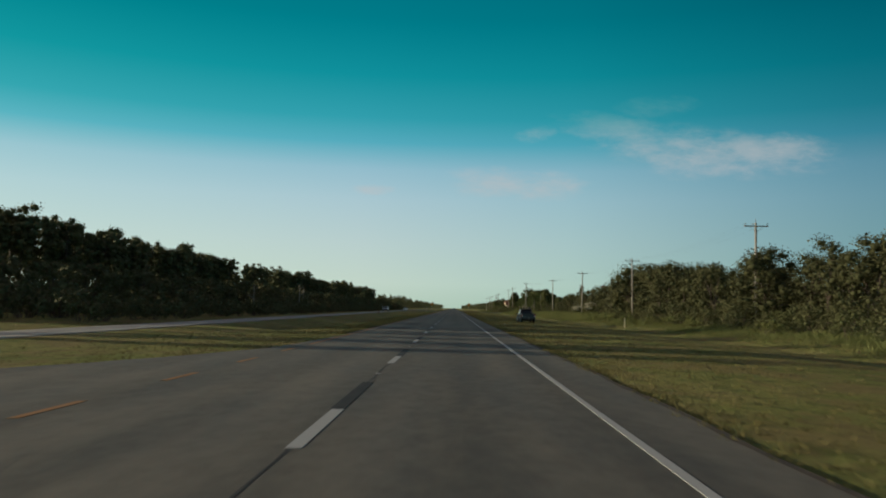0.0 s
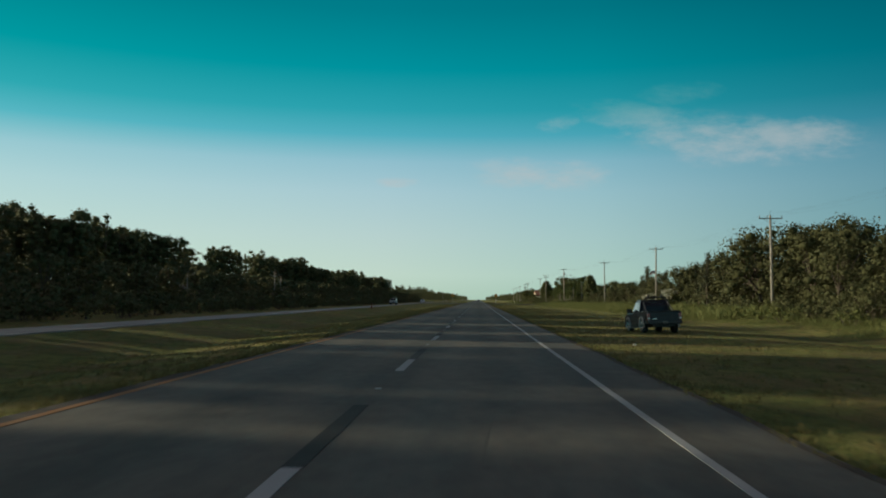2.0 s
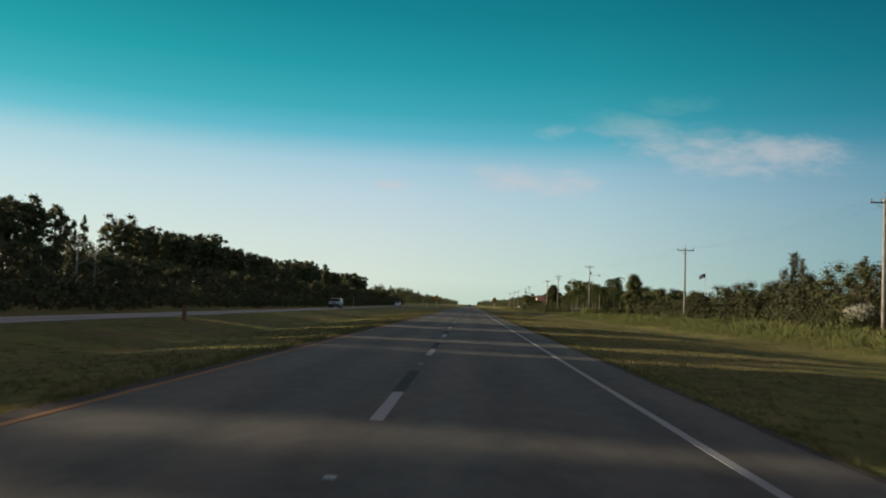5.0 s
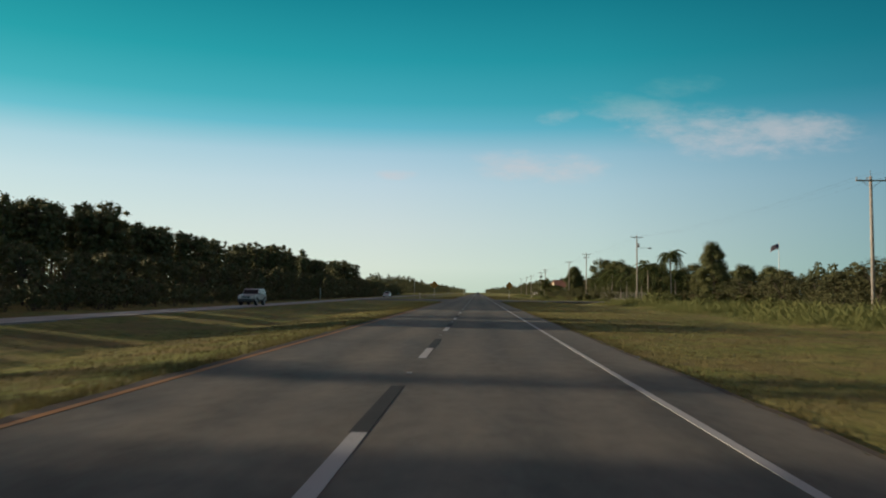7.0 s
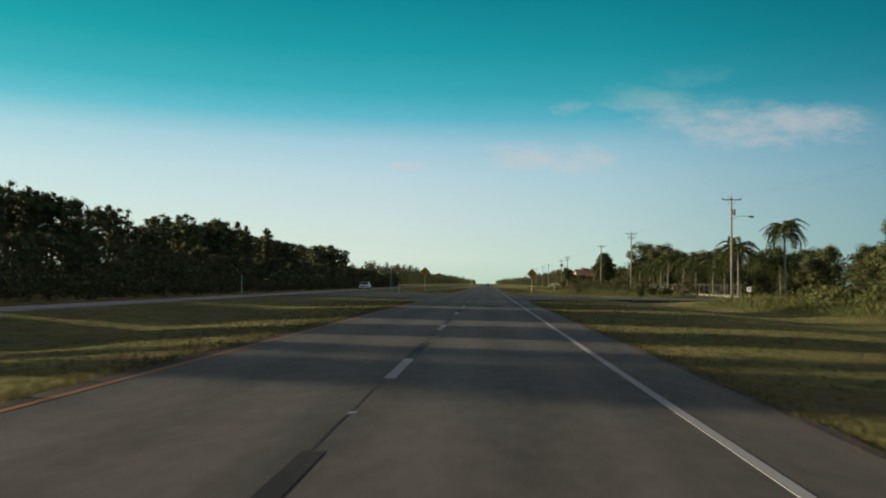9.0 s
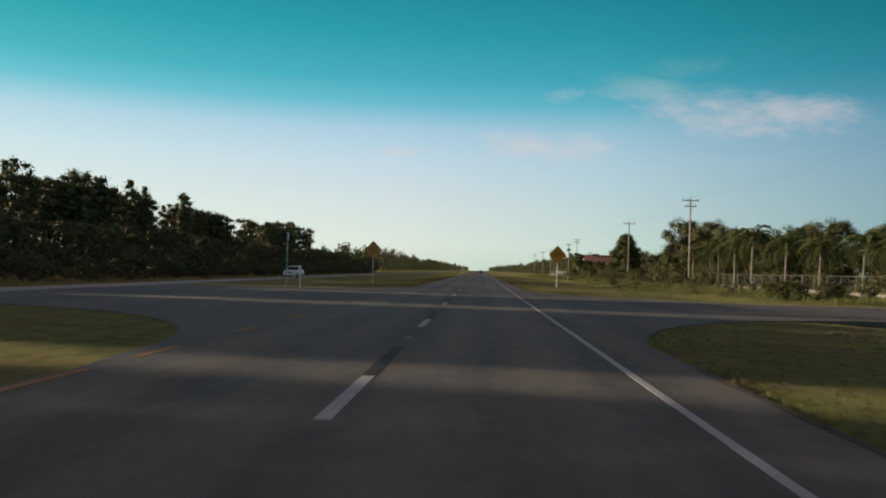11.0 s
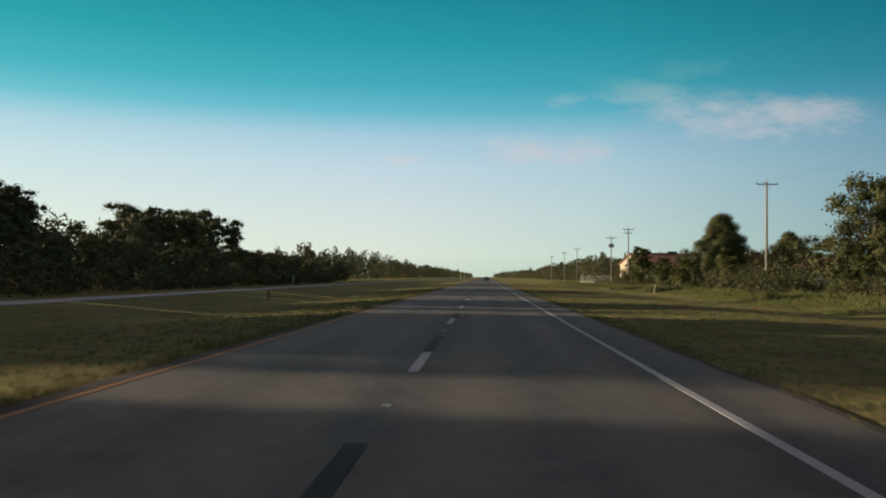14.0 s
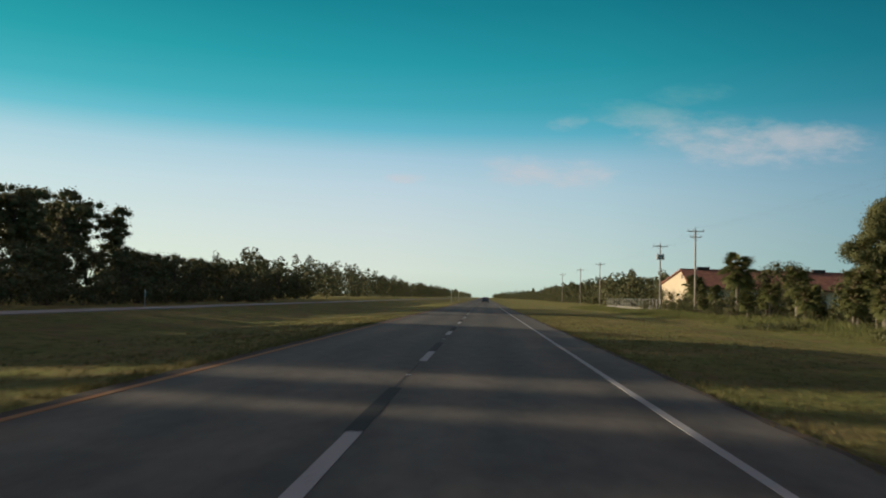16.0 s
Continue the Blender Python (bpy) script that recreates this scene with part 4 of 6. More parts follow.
for i, (x, yy, h) in enumerate(((35.0, 171, 9.0), (36.5, 204, 8.6), (35.0, 214, 7.0), (36.0, 219, 7.6), (36.5, 160, 8.4))):
    casu.put(i, x, yy, h / 7.6 * 1.25, tall=0.8)
for x, yy, k in ((32.4, 187.2, 1.25), (33.6, 188.6, 1.40), (30.6, 193.0, 1.0), (31.6, 194.2, 1.1)):
    plumes.put(0, x, yy, k)
yellow = Stock([shrub(1.6, 1.3, 82, LEAF_GRASS, "low yellow-green bush before the brush", "low yellow-green bushes", "low_bush", 0.45, 0.16, 220)])
for x, yy in ((24.6, 287.0), (25.2, 290.2), (24.4, 293.0), (25.4, 296.0), (25.0, 299.0), (23.6, 284.0), (26.2, 302.5)):
    yellow.put(0, x, yy, random.uniform(0.8, 1.15))
for i in range(38):
    yy = 54 + 6.2 * i + random.uniform(-2, 2)
    yellow.put(0, random.uniform(23.5, 29.0) if yy > 120 else random.uniform(21.0, 23.5), yy, random.uniform(0.45, 0.85))
russet = Stock([shrub(1.7, 1.4, 83, LEAF_RUSSET, "dry russet-brown brush at the edge of the scrub", "dry russet brush", "dry_bush", 0.4, 0.16, 200)])
for x, yy, k in ((31.0, 297.0, 1.1), (32.5, 301.0, 1.0), (30.2, 293.5, 0.8), (19.4, 352.5, 0.42), (20.6, 356.0, 0.5), (18.9, 361.0, 0.4), (20.2, 366.0, 0.5), (21.5, 372.0, 0.6), (19.6, 379.0, 0.5), (22.4, 386.0, 0.6), (20.4, 393.0, 0.5),
                 (22.0, 415.0, 0.6), (20.5, 428.0, 0.5)):
    russet.put(0, x, yy, k)
dark_bush = shrub(1.25, 0.85, 84, LEAF_OAK, "small dark round bush standing alone in the grass", "", "round_bush", 0.6, 0.14, 200)
dark_bush.location = (19.6, 407.0, ground_height(19.6, 407.0))

# low weeds in flower round the leaning post
weed = shrub(0.55, 1.0, 85, LEAF_OAK, "low dark weeds with small white flowers", "flowering weeds", "flowering_weed", 0.6, 0.10, 420)
part("flowers", quads_mesh("flowers", leaves(ball((0, 0, 0.32), (0.95, 0.95, 0.30), 46), 0.065, 1.0), LEAF_PLUME), None, weed, "small white flowers")
weeds = Stock([weed])
for i in range(20):
    t = i / 19
    weeds.put(0, 19.8 + 4.4 * t + random.uniform(-0.6, 0.6), 464.0 + 4.5 * t + random.uniform(-1.6, 1.6), random.uniform(0.7, 1.1))
for i in range(12):
    weeds.put(0, 17.6 + random.uniform(0, 4.0), 476.0 + random.uniform(0, 6.0), random.uniform(0.5, 0.85))

# the round oak and the trees by the lot
oak = broadleaf(12.1, 3.5, 91, 0.30, LEAF_OAK, "oak_tree", "large round-crowned oak standing alone", "", 0.17, 760, 2.5, True)
oak.location = (39.4, 504.8, -0.05)
small_oak = broadleaf(9.6, 2.1, 92, 0.55, LEAF_OAK, "oak_tree", "small round-crowned oak on a bare stem", "", 0.17, 560, 2.4, True)
small_oak.location = (52.4, 510.2, -0.05)
dense = broadleaf(9.6, 2.3, 93, 0.1, LEAF_OAK, "broadleaf_tree", "dense upright dark green tree", EAST, 0.17, 420, 2.6, True)
dense.location = (36.5, 306.5, -0.05)

# dark dense trees behind the palms of the lot
dark = Stock([broadleaf(10.0, 3.1, 95, 0.04, LEAF_OAK, "shade_tree", "dense dark green shade tree behind the palms", "shade trees of the lot", 0.21, 250, 1.9),
              broadleaf(9.0, 3.3, 96, 0.03, LEAF_OAK, "shade_tree", "dense dark green shade tree behind the palms", "shade trees of the lot", 0.21, 250, 1.9)])
for i, (x, yy, k) in enumerate(((48.2, 458, 1.30), (50.0, 466, 1.26), (44.0, 463, 1.05), (51, 452, 1.0), (50, 404, 0.76), (54.5, 397, 0.98), (52.5, 415, 0.78), (56.5, 388, 0.96), (59, 378, 0.92), (54, 371, 0.78),
                                (61, 366, 0.9), (50.5, 428, 0.72), (57.5, 356, 0.74), (63, 349, 0.8), (47, 412, 0.72), (46.5, 396, 0.66), (48, 384, 0.66), (66, 360, 0.95), (62, 392, 0.95), (60, 408, 0.9),
                                (49, 440, 0.8), (55, 442, 0.9), (47, 374, 0.6), (66, 376, 0.9))):
    dark.put(i, x, yy, k if yy > 400 else k * 0.74)
e_pine.put(0, 45.5, 440, 1.02)
e_pine.put(1, 51.0, 456, 0.85)

big_palm = palm(8.7, 1, QUEEN, "tall queen palm with arching feathery fronds", "palms of the lot", 1.05, 34)
big_palm.location = (37.9, 339.0, -0.05)
queens = Stock([palm(5.6, 2, QUEEN, "queen palm with drooping feathery fronds", "palms of the lot", 1.02), palm(5.0, 3, QUEEN, "queen palm with drooping feathery fronds", "palms of the lot", 1.02)])
for i, (x, yy, k) in enumerate(((36, 396, 1.15), (36.5, 404.5, 1.08), (36.5, 412, 0.9), (37, 418, 0.85), (36.5, 385.7, 0.85), (36, 375, 0.85), (36.5, 366.5, 0.78), (36.5, 360, 0.78), (36.5, 353.3, 1.05), (42, 352, 0.9), (35.5, 423, 0.8))):
    queens.put(i, x, yy, k)
cabbage = Stock([palm(3.4, 5, FANS, "cabbage palm with a shaggy round head of fan leaves", "cabbage palms", 1.15), palm(2.2, 6, FANS, "cabbage palm with a shaggy round head of fan leaves", "cabbage palms", 1.1),
                 palm(1.1, 7, FANS, "low cabbage palm with fan leaves down to the ground", "cabbage palms", 1.1)])
for i, (x, yy, s) in enumerate(((30.5, 522, 1.3), (32.5, 519, 1.2), (28.5, 495, 0.95), (30.5, 489, 1.1), (27.5, 482, 0.9), (32, 501, 1.0), (29, 508, 0.9), (34, 512, 1.1), (26.5, 474, 0.85), (30, 470, 1.0),
                                  (33, 478, 0.9), (31, 534, 1.0), (34, 530, 1.15), (28, 528, 0.8), (27, 515, 0.8), (33, 541, 1.0), (29, 458, 0.8), (31, 450, 1.0), (34, 444, 0.9), (30, 437, 0.9), (33, 430, 1.1))):
    cabbage.put(i, x, yy, s * 0.86)
for x, yy, k, kind in ((28.0, 515.0, 1.45, 0), (27.0, 494.0, 1.05, 1), (27.3, 486.0, 1.0, 1), (26.4, 479.5, 0.95, 1), (28.8, 500.5, 1.0, 0), (29.5, 490.0, 0.95, 0), (26.0, 505.5, 0.8, 1)):
    cabbage.put(kind, x, yy, k)
for x, yy, k in ((34.0, 556.0, 1.22), (33.4, 552.0, 0.9), (35.2, 558.0, 1.1), (32.6, 548.0, 0.8)):
    cabbage.put(0, x, yy, k)
for i in range(16):
    cabbage.put(2, random.uniform(25.0, 29.5), 258 + 3.0 * i + random.uniform(-1, 1), random.uniform(0.75, 1.15))
for x, yy, k in ((21.4, 348.1, 0.75), (20.7, 344.6, 0.7), (22.6, 346.4, 0.8), (23.4, 350.0, 0.85), (24.5, 345.2, 0.8), (29.6, 368.5, 0.8)):
    cabbage.put(2, x, yy, k)


for x, yy, k in ((38.5, 561, 1.5), (40.5, 565, 1.3), (36.5, 563, 1.4), (37.2, 571, 1.6), (36.9, 577, 1.5), (36.6, 584, 1.7), (36.4, 591, 1.6), (36.4, 598, 1.5), (34, 560, 1.0), (35.5, 566, 1.25), (33.5, 572, 0.9), (36, 556, 1.3), (35, 578, 1.1), (38, 569, 1.3), (41, 568, 0.9), (45, 569, 1.1), (49, 568, 1.0), (53, 569, 1.1), (58, 568, 1.0), (63, 569, 1.1)):
    brush.put(random.randrange(4), x, yy, k)
for i in range(34):
    yy = 118 + i * 5.4
    brush.put(random.randrange(4), 36 + random.uniform(-1.5, 2.5), yy, random.uniform(1.1, 1.5))


for i in range(17):
    yy = 344 + i * 6.3 + random.uniform(-1.5, 1.5)
    brush.put(random.randrange(4), random.uniform(23.0, 31.0), yy, random.uniform(0.3, 0.8))


# far woods on both sides and at the end of the road
def far_woods(name, x_lo, x_hi, y0, y1, n, h_lo, h_hi, mat, label):
    qs = []
    for i in range(n):
        y = y0 + (y1 - y0) * (i + random.random()) / n
        x = random.uniform(x_lo, x_hi)
        h, w = random.uniform(h_lo, h_hi), random.uniform(2.6, 4.0)
        for c in range(7):
            z = h * (0.12 + 0.85 * (c + 0.5) / 7)
            k = w * math.sin(math.pi * min(0.95, 0.3 + 0.09 * c))
            qs.append(leaves(ball((x + random.uniform(-k, k) * 0.6, y + random.uniform(-k, k) * 0.6, z - 0.4), (k * 0.75, k * 0.75, h * 0.13), 38), 0.60, 0.95))
    ob = new(name, quads_mesh(name, np.concatenate(qs), mat))
    return tagged(ob, label, "woods", kind="stuff")


far_woods("far_woods_west", -72, -42, 600, 1500, 330, 9.0, 11.8, LEAF_PINE, "dark tree line of the western wood far ahead")
far_woods("far_woods_west", -80, -40, 1500, 3200, 220, 10.0, 14.0, LEAF_PINE, "dark tree line of the western wood far ahead")
far_woods("far_woods_east", 37, 58, 626, 900, 130, 8.0, 10.6, LEAF_PINE, "low olive green tree line far ahead")
far_woods("far_woods_east", 41, 75, 640, 1500, 260, 8.0, 11.0, LEAF_PINE, "low olive green tree line far ahead")
far_woods("far_woods_east", 28, 80, 1500, 3200, 220, 9.0, 13.0, LEAF_PINE, "low olive green tree line far ahead")
far_woods("backdrop_woods_east", 75, 130, 20, 640, 170, 7.0, 11.0, LEAF_OAK, "scrub woods behind the eastern trees")
far_woods("backdrop_woods_west", -96, -70, 60, 560, 180, 9.5, 12.5, LEAF_PINE, "deeper part of the western wood")


def blades(name, n, where, height, width, per, mat, label, lean=0.5):
    """Grass: n tufts of a few blades each, at places drawn by where()."""
    qs = np.empty((n * per, 4, 3), dtype=np.float32)
    k = 0
    for i in range(n):
        x, y, s = where()
        z = ground_height(x, y) - 0.01
        for j in range(per):
            a, h = random.uniform(0, 6.283), height * s * random.uniform(0.6, 1.25)
            dx, dy = math.cos(a), math.sin(a)
            ox, oy = x + dx * 0.12 * s * random.random(), y + dy * 0.12 * s * random.random()
            l = lean * h * random.uniform(0.2, 1.0)
            w = width * s
            qs[k] = ((ox - dy * w, oy + dx * w, z), (ox + dy * w, oy - dx * w, z), (ox + dx * l * 0.45 + dy * w * 0.7, oy + dy * l * 0.45 - dx * w * 0.7, z + h * 0.62), (ox + dx * l, oy + dy * l, z + h))
            k += 1
    ob = new(name, quads_mesh(name, qs, mat))
    return tagged(ob, label, "grass", kind="stuff")


def side_pavement(x, y):
    """Within the side road and its sandy rim."""
    north = 333.2 if x >= 17.5 else 349.6 - 16.5 * math.sqrt(max(0.0, 1 - ((17.5 - x) / 14) ** 2))
    south = 318.3 if x >= 15.5 else 303.8 + 14.5 * math.sqrt(max(0.0, 1 - ((15.5 - x) / 12) ** 2))
    return south < y < north


def on_verge():
    while True:
        x, y = 3.55 + abs(random.gauss(0, 5.0)), random.uniform(0, 500)
        if x < 19 and not side_pavement(x, y):
            return x, y, random.uniform(0.6, 1.2)


def on_median():
    while True:
        x, y = -5.45 - abs(random.gauss(0, 3.6)), random.uniform(14, 480)
        if x > opp_near(y) + 1.5 and not (298 < y < 352) and not (y < 40 and x > edge_left(y) - 0.1):
            return x, y, random.uniform(0.6, 1.2)


def on_scrub():
    while True:
        y = random.uniform(20, 600)
        edge = 19.0 + 3.2 * noise.noise(Vector((y * 0.045, 3.0, 0.0))) + 1.3 * noise.noise(Vector((y * 0.21, 9.0, 0.0)))
        edge += 1.5 if 335 < y < 358 else -2.0 if 338 < y < 425 else 0.0
        deep = 115 < y < 312
        x = edge + abs(random.gauss(3.5, 5.0) if deep else random.gauss(2.0, 4.0)) - 0.8
        if not open_ground(x, y) and not (396 < y < 410 and x < 22):
            return x, y, random.uniform(0.45, 1.25) * (0.25 + (1.55 if deep else 0.80) * min(1.0, max(0.0, x - edge + 1) / 6)) * (1.0 + 0.5 * noise.noise(Vector((x * 0.3, y * 0.2, 0.0))))


def at_edge():
    while True:
        x, y = 3.44 + abs(random.gauss(0, 0.35)) + 0.10 * noise.noise(Vector((0.5 * random.random(), 0, 0))), random.uniform(0, 470)
        if not 303 < y < 350 and noise.noise(Vector((y * 0.35, 4.0, 0.0))) + 0.5 * noise.noise(Vector((y * 1.9, 8.0, 0.0))) > random.uniform(-0.6, 0.5):
            return x, y, random.uniform(0.5, 1.25)


def at_median_edge():
    while True:
        x, y = -5.36 - abs(random.gauss(0, 0.3)), random.uniform(38, 470)
        if not 297 < y < 353 and noise.noise(Vector((y * 0.5, 14.0, 0.0))) > random.uniform(-0.8, 0.4):
            return x, y, random.uniform(0.6, 1.25)


blades("edge_grass", 6500, at_edge, 0.085, 0.011, 5, LEAF_VERGE, "rough grass growing over the edge of the pavement", 1.0)
blades("verge_grass", 38000, on_verge, 0.075, 0.012, 4, LEAF_VERGE, "short dry verge grass beside the shoulder")
blades("edge_grass", 7000, at_median_edge, 0.13, 0.012, 5, LEAF_VERGE, "rough grass standing along the edge of the median", 0.8)
blades("median_grass", 26000, on_median, 0.085, 0.012, 4, LEAF_VERGE, "short dry grass of the median")
blades("tall_grass", 25000, on_scrub, 0.44, 0.0038, 11, LEAF_GRASS, "tall unmown yellow-green grass before the brush", 0.8)


# ---------------------------------------------------------------- power line
def utility_pole(h, arms, transformers=0, lamp=False, seed=0):
    r = random.Random(seed)
    root = thing("utility_pole", "weathered grey wooden utility pole with a crossarm" + (" and a street lamp" if lamp else " and grey transformers" if transformers else ""), "utility pole", "roadside power line")
    lean = r.uniform(-0.12, 0.12)
    part("pole", Geo().tube([(0, 0, -0.3), (lean * 0.5, 0, h * 0.5), (lean, 0, h)], [0.165, 0.14, 0.11], 10), POLE_WOOD, root, smooth=True)
    for k, (z, w) in enumerate(arms):
        arm = part("crossarm", Geo().box(lean - w / 2, lean + w / 2, -0.19, -0.09, z - 0.06, z + 0.06, 0.012), POLE_WOOD, root)
        for x in (-w / 2 + 0.1, -0.35, w / 2 - 0.1):
            part("insulator", Geo().tube([(lean + x, -0.14, z + 0.05), (lean + x, -0.14, z + 0.12), (lean + x, -0.14, z + 0.16), (lean + x, -0.14, z + 0.30)], [0.02, 0.05, 0.035, 0.055], 8), INSULATOR, arm)
        for s in (-1, 1):
            part("brace", Geo().tube([(lean + s * w * 0.30, -0.15, z - 0.05), (lean, -0.16, z - 0.62)], 0.018, 5), STEEL, arm)
    part("top_pin", Geo().tube([(lean, 0, h - 0.05), (lean, 0, h + 0.30), (lean, 0, h + 0.45)], [0.02, 0.02, 0.05], 6), INSULATOR, root)
    for i in range(transformers):
        x = lean + (-0.45, 0.45, 0.0)[i]
        can = part("transformer", Geo().tube([(x, -0.25, h - 2.7), (x, -0.25, h - 2.66), (x, -0.25, h - 1.86), (x, -0.25, h - 1.78)], [0.20, 0.235, 0.235, 0.16], 12), TRANSFORMER, root, smooth=True)
        for s in (-0.08, 0.08):
            part("bushing", Geo().tube([(x + s, -0.25, h - 1.80), (x + s, -0.25, h - 1.58)], [0.035, 0.02], 6), INSULATOR, can)
    if lamp:
        can = part("transformer", Geo().tube([(lean + 0.32, -0.05, h - 2.35), (lean + 0.32, -0.05, h - 1.55)], [0.20, 0.20], 12), TRANSFORMER, root, smooth=True)
        arm = part("lamp_arm", Geo().tube([(lean, 0, h - 2.9), (lean + 0.9, 0, h - 2.45), (lean + 2.2, 0, h - 2.45)], 0.032, 8), STEEL, root, smooth=True)
        part("lamp_head", Geo().tube([(lean + 2.1, 0, h - 2.44), (lean + 2.35, 0, h - 2.47), (lean + 2.75, 0, h - 2.52), (lean + 2.9, 0, h - 2.54)], [0.05, 0.13, 0.15, 0.05], 10), STEEL, arm, smooth=True)
    return root


POLES = ((31.6, 79.0, 11.0, "a"), (31.4, 134.8, 10.8, "a"), (31.7, 191.2, 11.0, "a"), (31.55, 247.0, 11.2, "a"), (31.5, 340.0, 13.1, "l"), (30.6, 406.5, 12.8, "d"),
         (32.4, 464.0, 12.9, "a"), (30.9, 543.6, 12.4, "d"), (30.8, 566.3, 11.7, "t"), (31.0, 640.0, 11.6, "a"), (31.0, 683.0, 11.6, "a"), (31.0, 742.0, 11.6, "a"))
for i, (x, y, h, k) in enumerate(POLES):
    arms = [(h - 0.35, 2.5)] if k in "alt" else [(h - 0.30, 2.4), (h - 1.15, 1.7)]
    p = utility_pole(h, arms, 3 if k == "t" else 0, k == "l", i)
    p.location = (x, y, ground_height(x, y))
for (xa, ya, ha, _), (xb, yb, hb, _) in zip(POLES[:-1], POLES[1:]):
    line = thing("power_cable", "thin dark overhead power cables sagging between poles", "cable", "roadside power line")
    for off in (-1.1, -0.35, 1.1):
        pts = []
        for i in range(11):
            t = i / 10
            pts.append((xa + (xb - xa) * t + off, ya + (yb - ya) * t - 0.14, ha + (hb - ha) * t - 0.12 - 4 * 0.9 * t * (1 - t)))
        part("wire", Geo().tube(pts, 0.003, 4, False), DARK_STEEL, line)


# ---------------------------------------------------------------- signs and posts
def warning_sign(bars):
    """A diamond warning sign on a white post, with unreadable lines of text."""
    root = thing("warning_sign", "amber diamond warning sign with dark text lines on a white post", "road sign", "pair of warning signs")
    part("post", Geo().box(-0.032, 0.032, -0.02, 0.04, -0.3, 2.95, 0.008), WHITE_METAL, root)
    part("post_sleeve", Geo().box(-0.05, 0.05, -0.035, 0.055, -0.1, 0.12, 0.01), STEEL, root)
    s = 0.87
    pts = []
    for a in (0, 90, 180, 270):
        for d in (-9, 0, 9):
            k = s - 0.10 * abs(d) / 9 - (0.0 if d else 0.035)
            pts.append((math.cos(radians(a)) * k - math.sin(radians(a)) * 0.10 * d / 9, math.sin(radians(a)) * k + math.cos(radians(a)) * 0.10 * d / 9))
    g = Geo()
    n = len(pts)
    g.v = [(x, -0.026, 3.05 + z) for x, z in pts] + [(x, -0.022, 3.05 + z) for x, z in pts]
    g.f = [tuple(range(n))[::-1], tuple(range(n, 2 * n))] + [(i, (i + 1) % n, (i + 1) % n + n, i + n) for i in range(n)]
    face = part("panel", g, SIGN_ORANGE, root)
    for z, w in bars:
        part("text_bar", Geo().box(-w / 2, w / 2, -0.030, -0.026, z - 0.055, z + 0.055), BLACK_INK, face)
    part("border", Geo().tube([(0.80 * math.cos(radians(a)), -0.029, 3.05 + 0.80 * math.sin(radians(a))) for a in (0, 90, 180, 270, 360)], 0.012, 4, False), BLACK_INK, face)
    for z in (2.55, 3.5):
        part("bolt", Geo().tube([(0, -0.034, z), (0, -0.026, z)], 0.018, 6), STEEL, face)
    return root


w1 = warning_sign(((3.28, 0.55), (3.08, 0.85), (2.88, 0.70)))
w1.matrix_basis = Matrix.LocRotScale((7.12, 362.3, 0.0), Euler((0, radians(0.6), radians(16))), None)
w2 = warning_sign(((3.30, 0.62), (3.08, 0.80), (2.86, 0.70)))
w2.matrix_basis = Matrix.LocRotScale((-9.95, 363.6, 0.05), Euler((0, radians(-0.5), radians(4))), None)


def marker_post(h, mat, label, w=0.09, band=None, name="marker_post"):
    root = thing(name, label, "post")
    part("post", Geo().box(-w / 2, w / 2, -w / 3, w / 3, -0.3, h, 0.012), mat, root)
    part("cap", Geo().box(-w / 2 - 0.008, w / 2 + 0.008, -w / 3 - 0.008, w / 3 + 0.008, h - 0.02, h + 0.03, 0.008), band or mat, root)
    part("reflector", Geo().box(-w * 0.35, w * 0.35, -w / 3 - 0.012, -w / 3 - 0.001, h - 0.28, h - 0.08), band or REFLECT, root)
    return root


for x, y, h, mat, lab, w, tilt in ((17.4, 76.0, 1.05, POST_CREAM, "cream plastic utility marker post in the grass", 0.10, 0), (19.0, 461.7, 0.95, POST_CREAM, "leaning cream utility marker post in the grass", 0.11, 10),
                                  (-11.6, 340.8, 1.5, WHITE_METAL, "thin white delineator post at the median nose", 0.07, 0), 
                                  (-16.3, 428.5, 0.6, MARK_RUST, "short rust-brown marker post in the median", 0.15, 0), (-16.6, 174.0, 0.85, MARK_RUST, "short rust-brown marker post in the median", 0.2, 0),
                                  (-30.1, 332.2, 2.3, STEEL, "grey roadside post beyond the opposite carriageway", 0.09, 0), (-7.6, 610.0, 3.0, POST_CREAM, "pale post at a distant median opening", 0.20, 0),
                                  (-8.2, 680.0, 3.0, POST_CREAM, "pale post at a distant median opening", 0.20, 0), (-31.5, 498.0, 1.6, STEEL, "small grey sign post by the wood", 0.09, 0)):
    p = marker_post(h, mat, lab, w, MARK_RUST if mat is MARK_RUST else None)
    p.matrix_basis = Matrix.LocRotScale((x, y, ground_height(x, y)), Euler((0, radians(tilt), 0)), None)

edge_sign = thing("small_road_sign", "small pale sign seen edge-on atop a tall thin grey post", "road sign")
part("post", Geo().box(-0.035, 0.035, -0.03, 0.03, -0.3, 3.75, 0.008), STEEL, edge_sign)
plate = part("panel", Geo().box(-0.15, 0.15, -0.045, -0.032, 3.20, 3.70, 0.004), SIGN_BACK, edge_sign)
for z in (3.3, 3.6):
    part("bolt", Geo().tube([(0, -0.055, z), (0, -0.045, z)], 0.015, 6), STEEL, plate)
edge_sign.matrix_basis = Matrix.LocRotScale((-12.9, 342.3, ground_height(-12.9, 342.3)), Euler((0, radians(1.0), radians(80))), None)



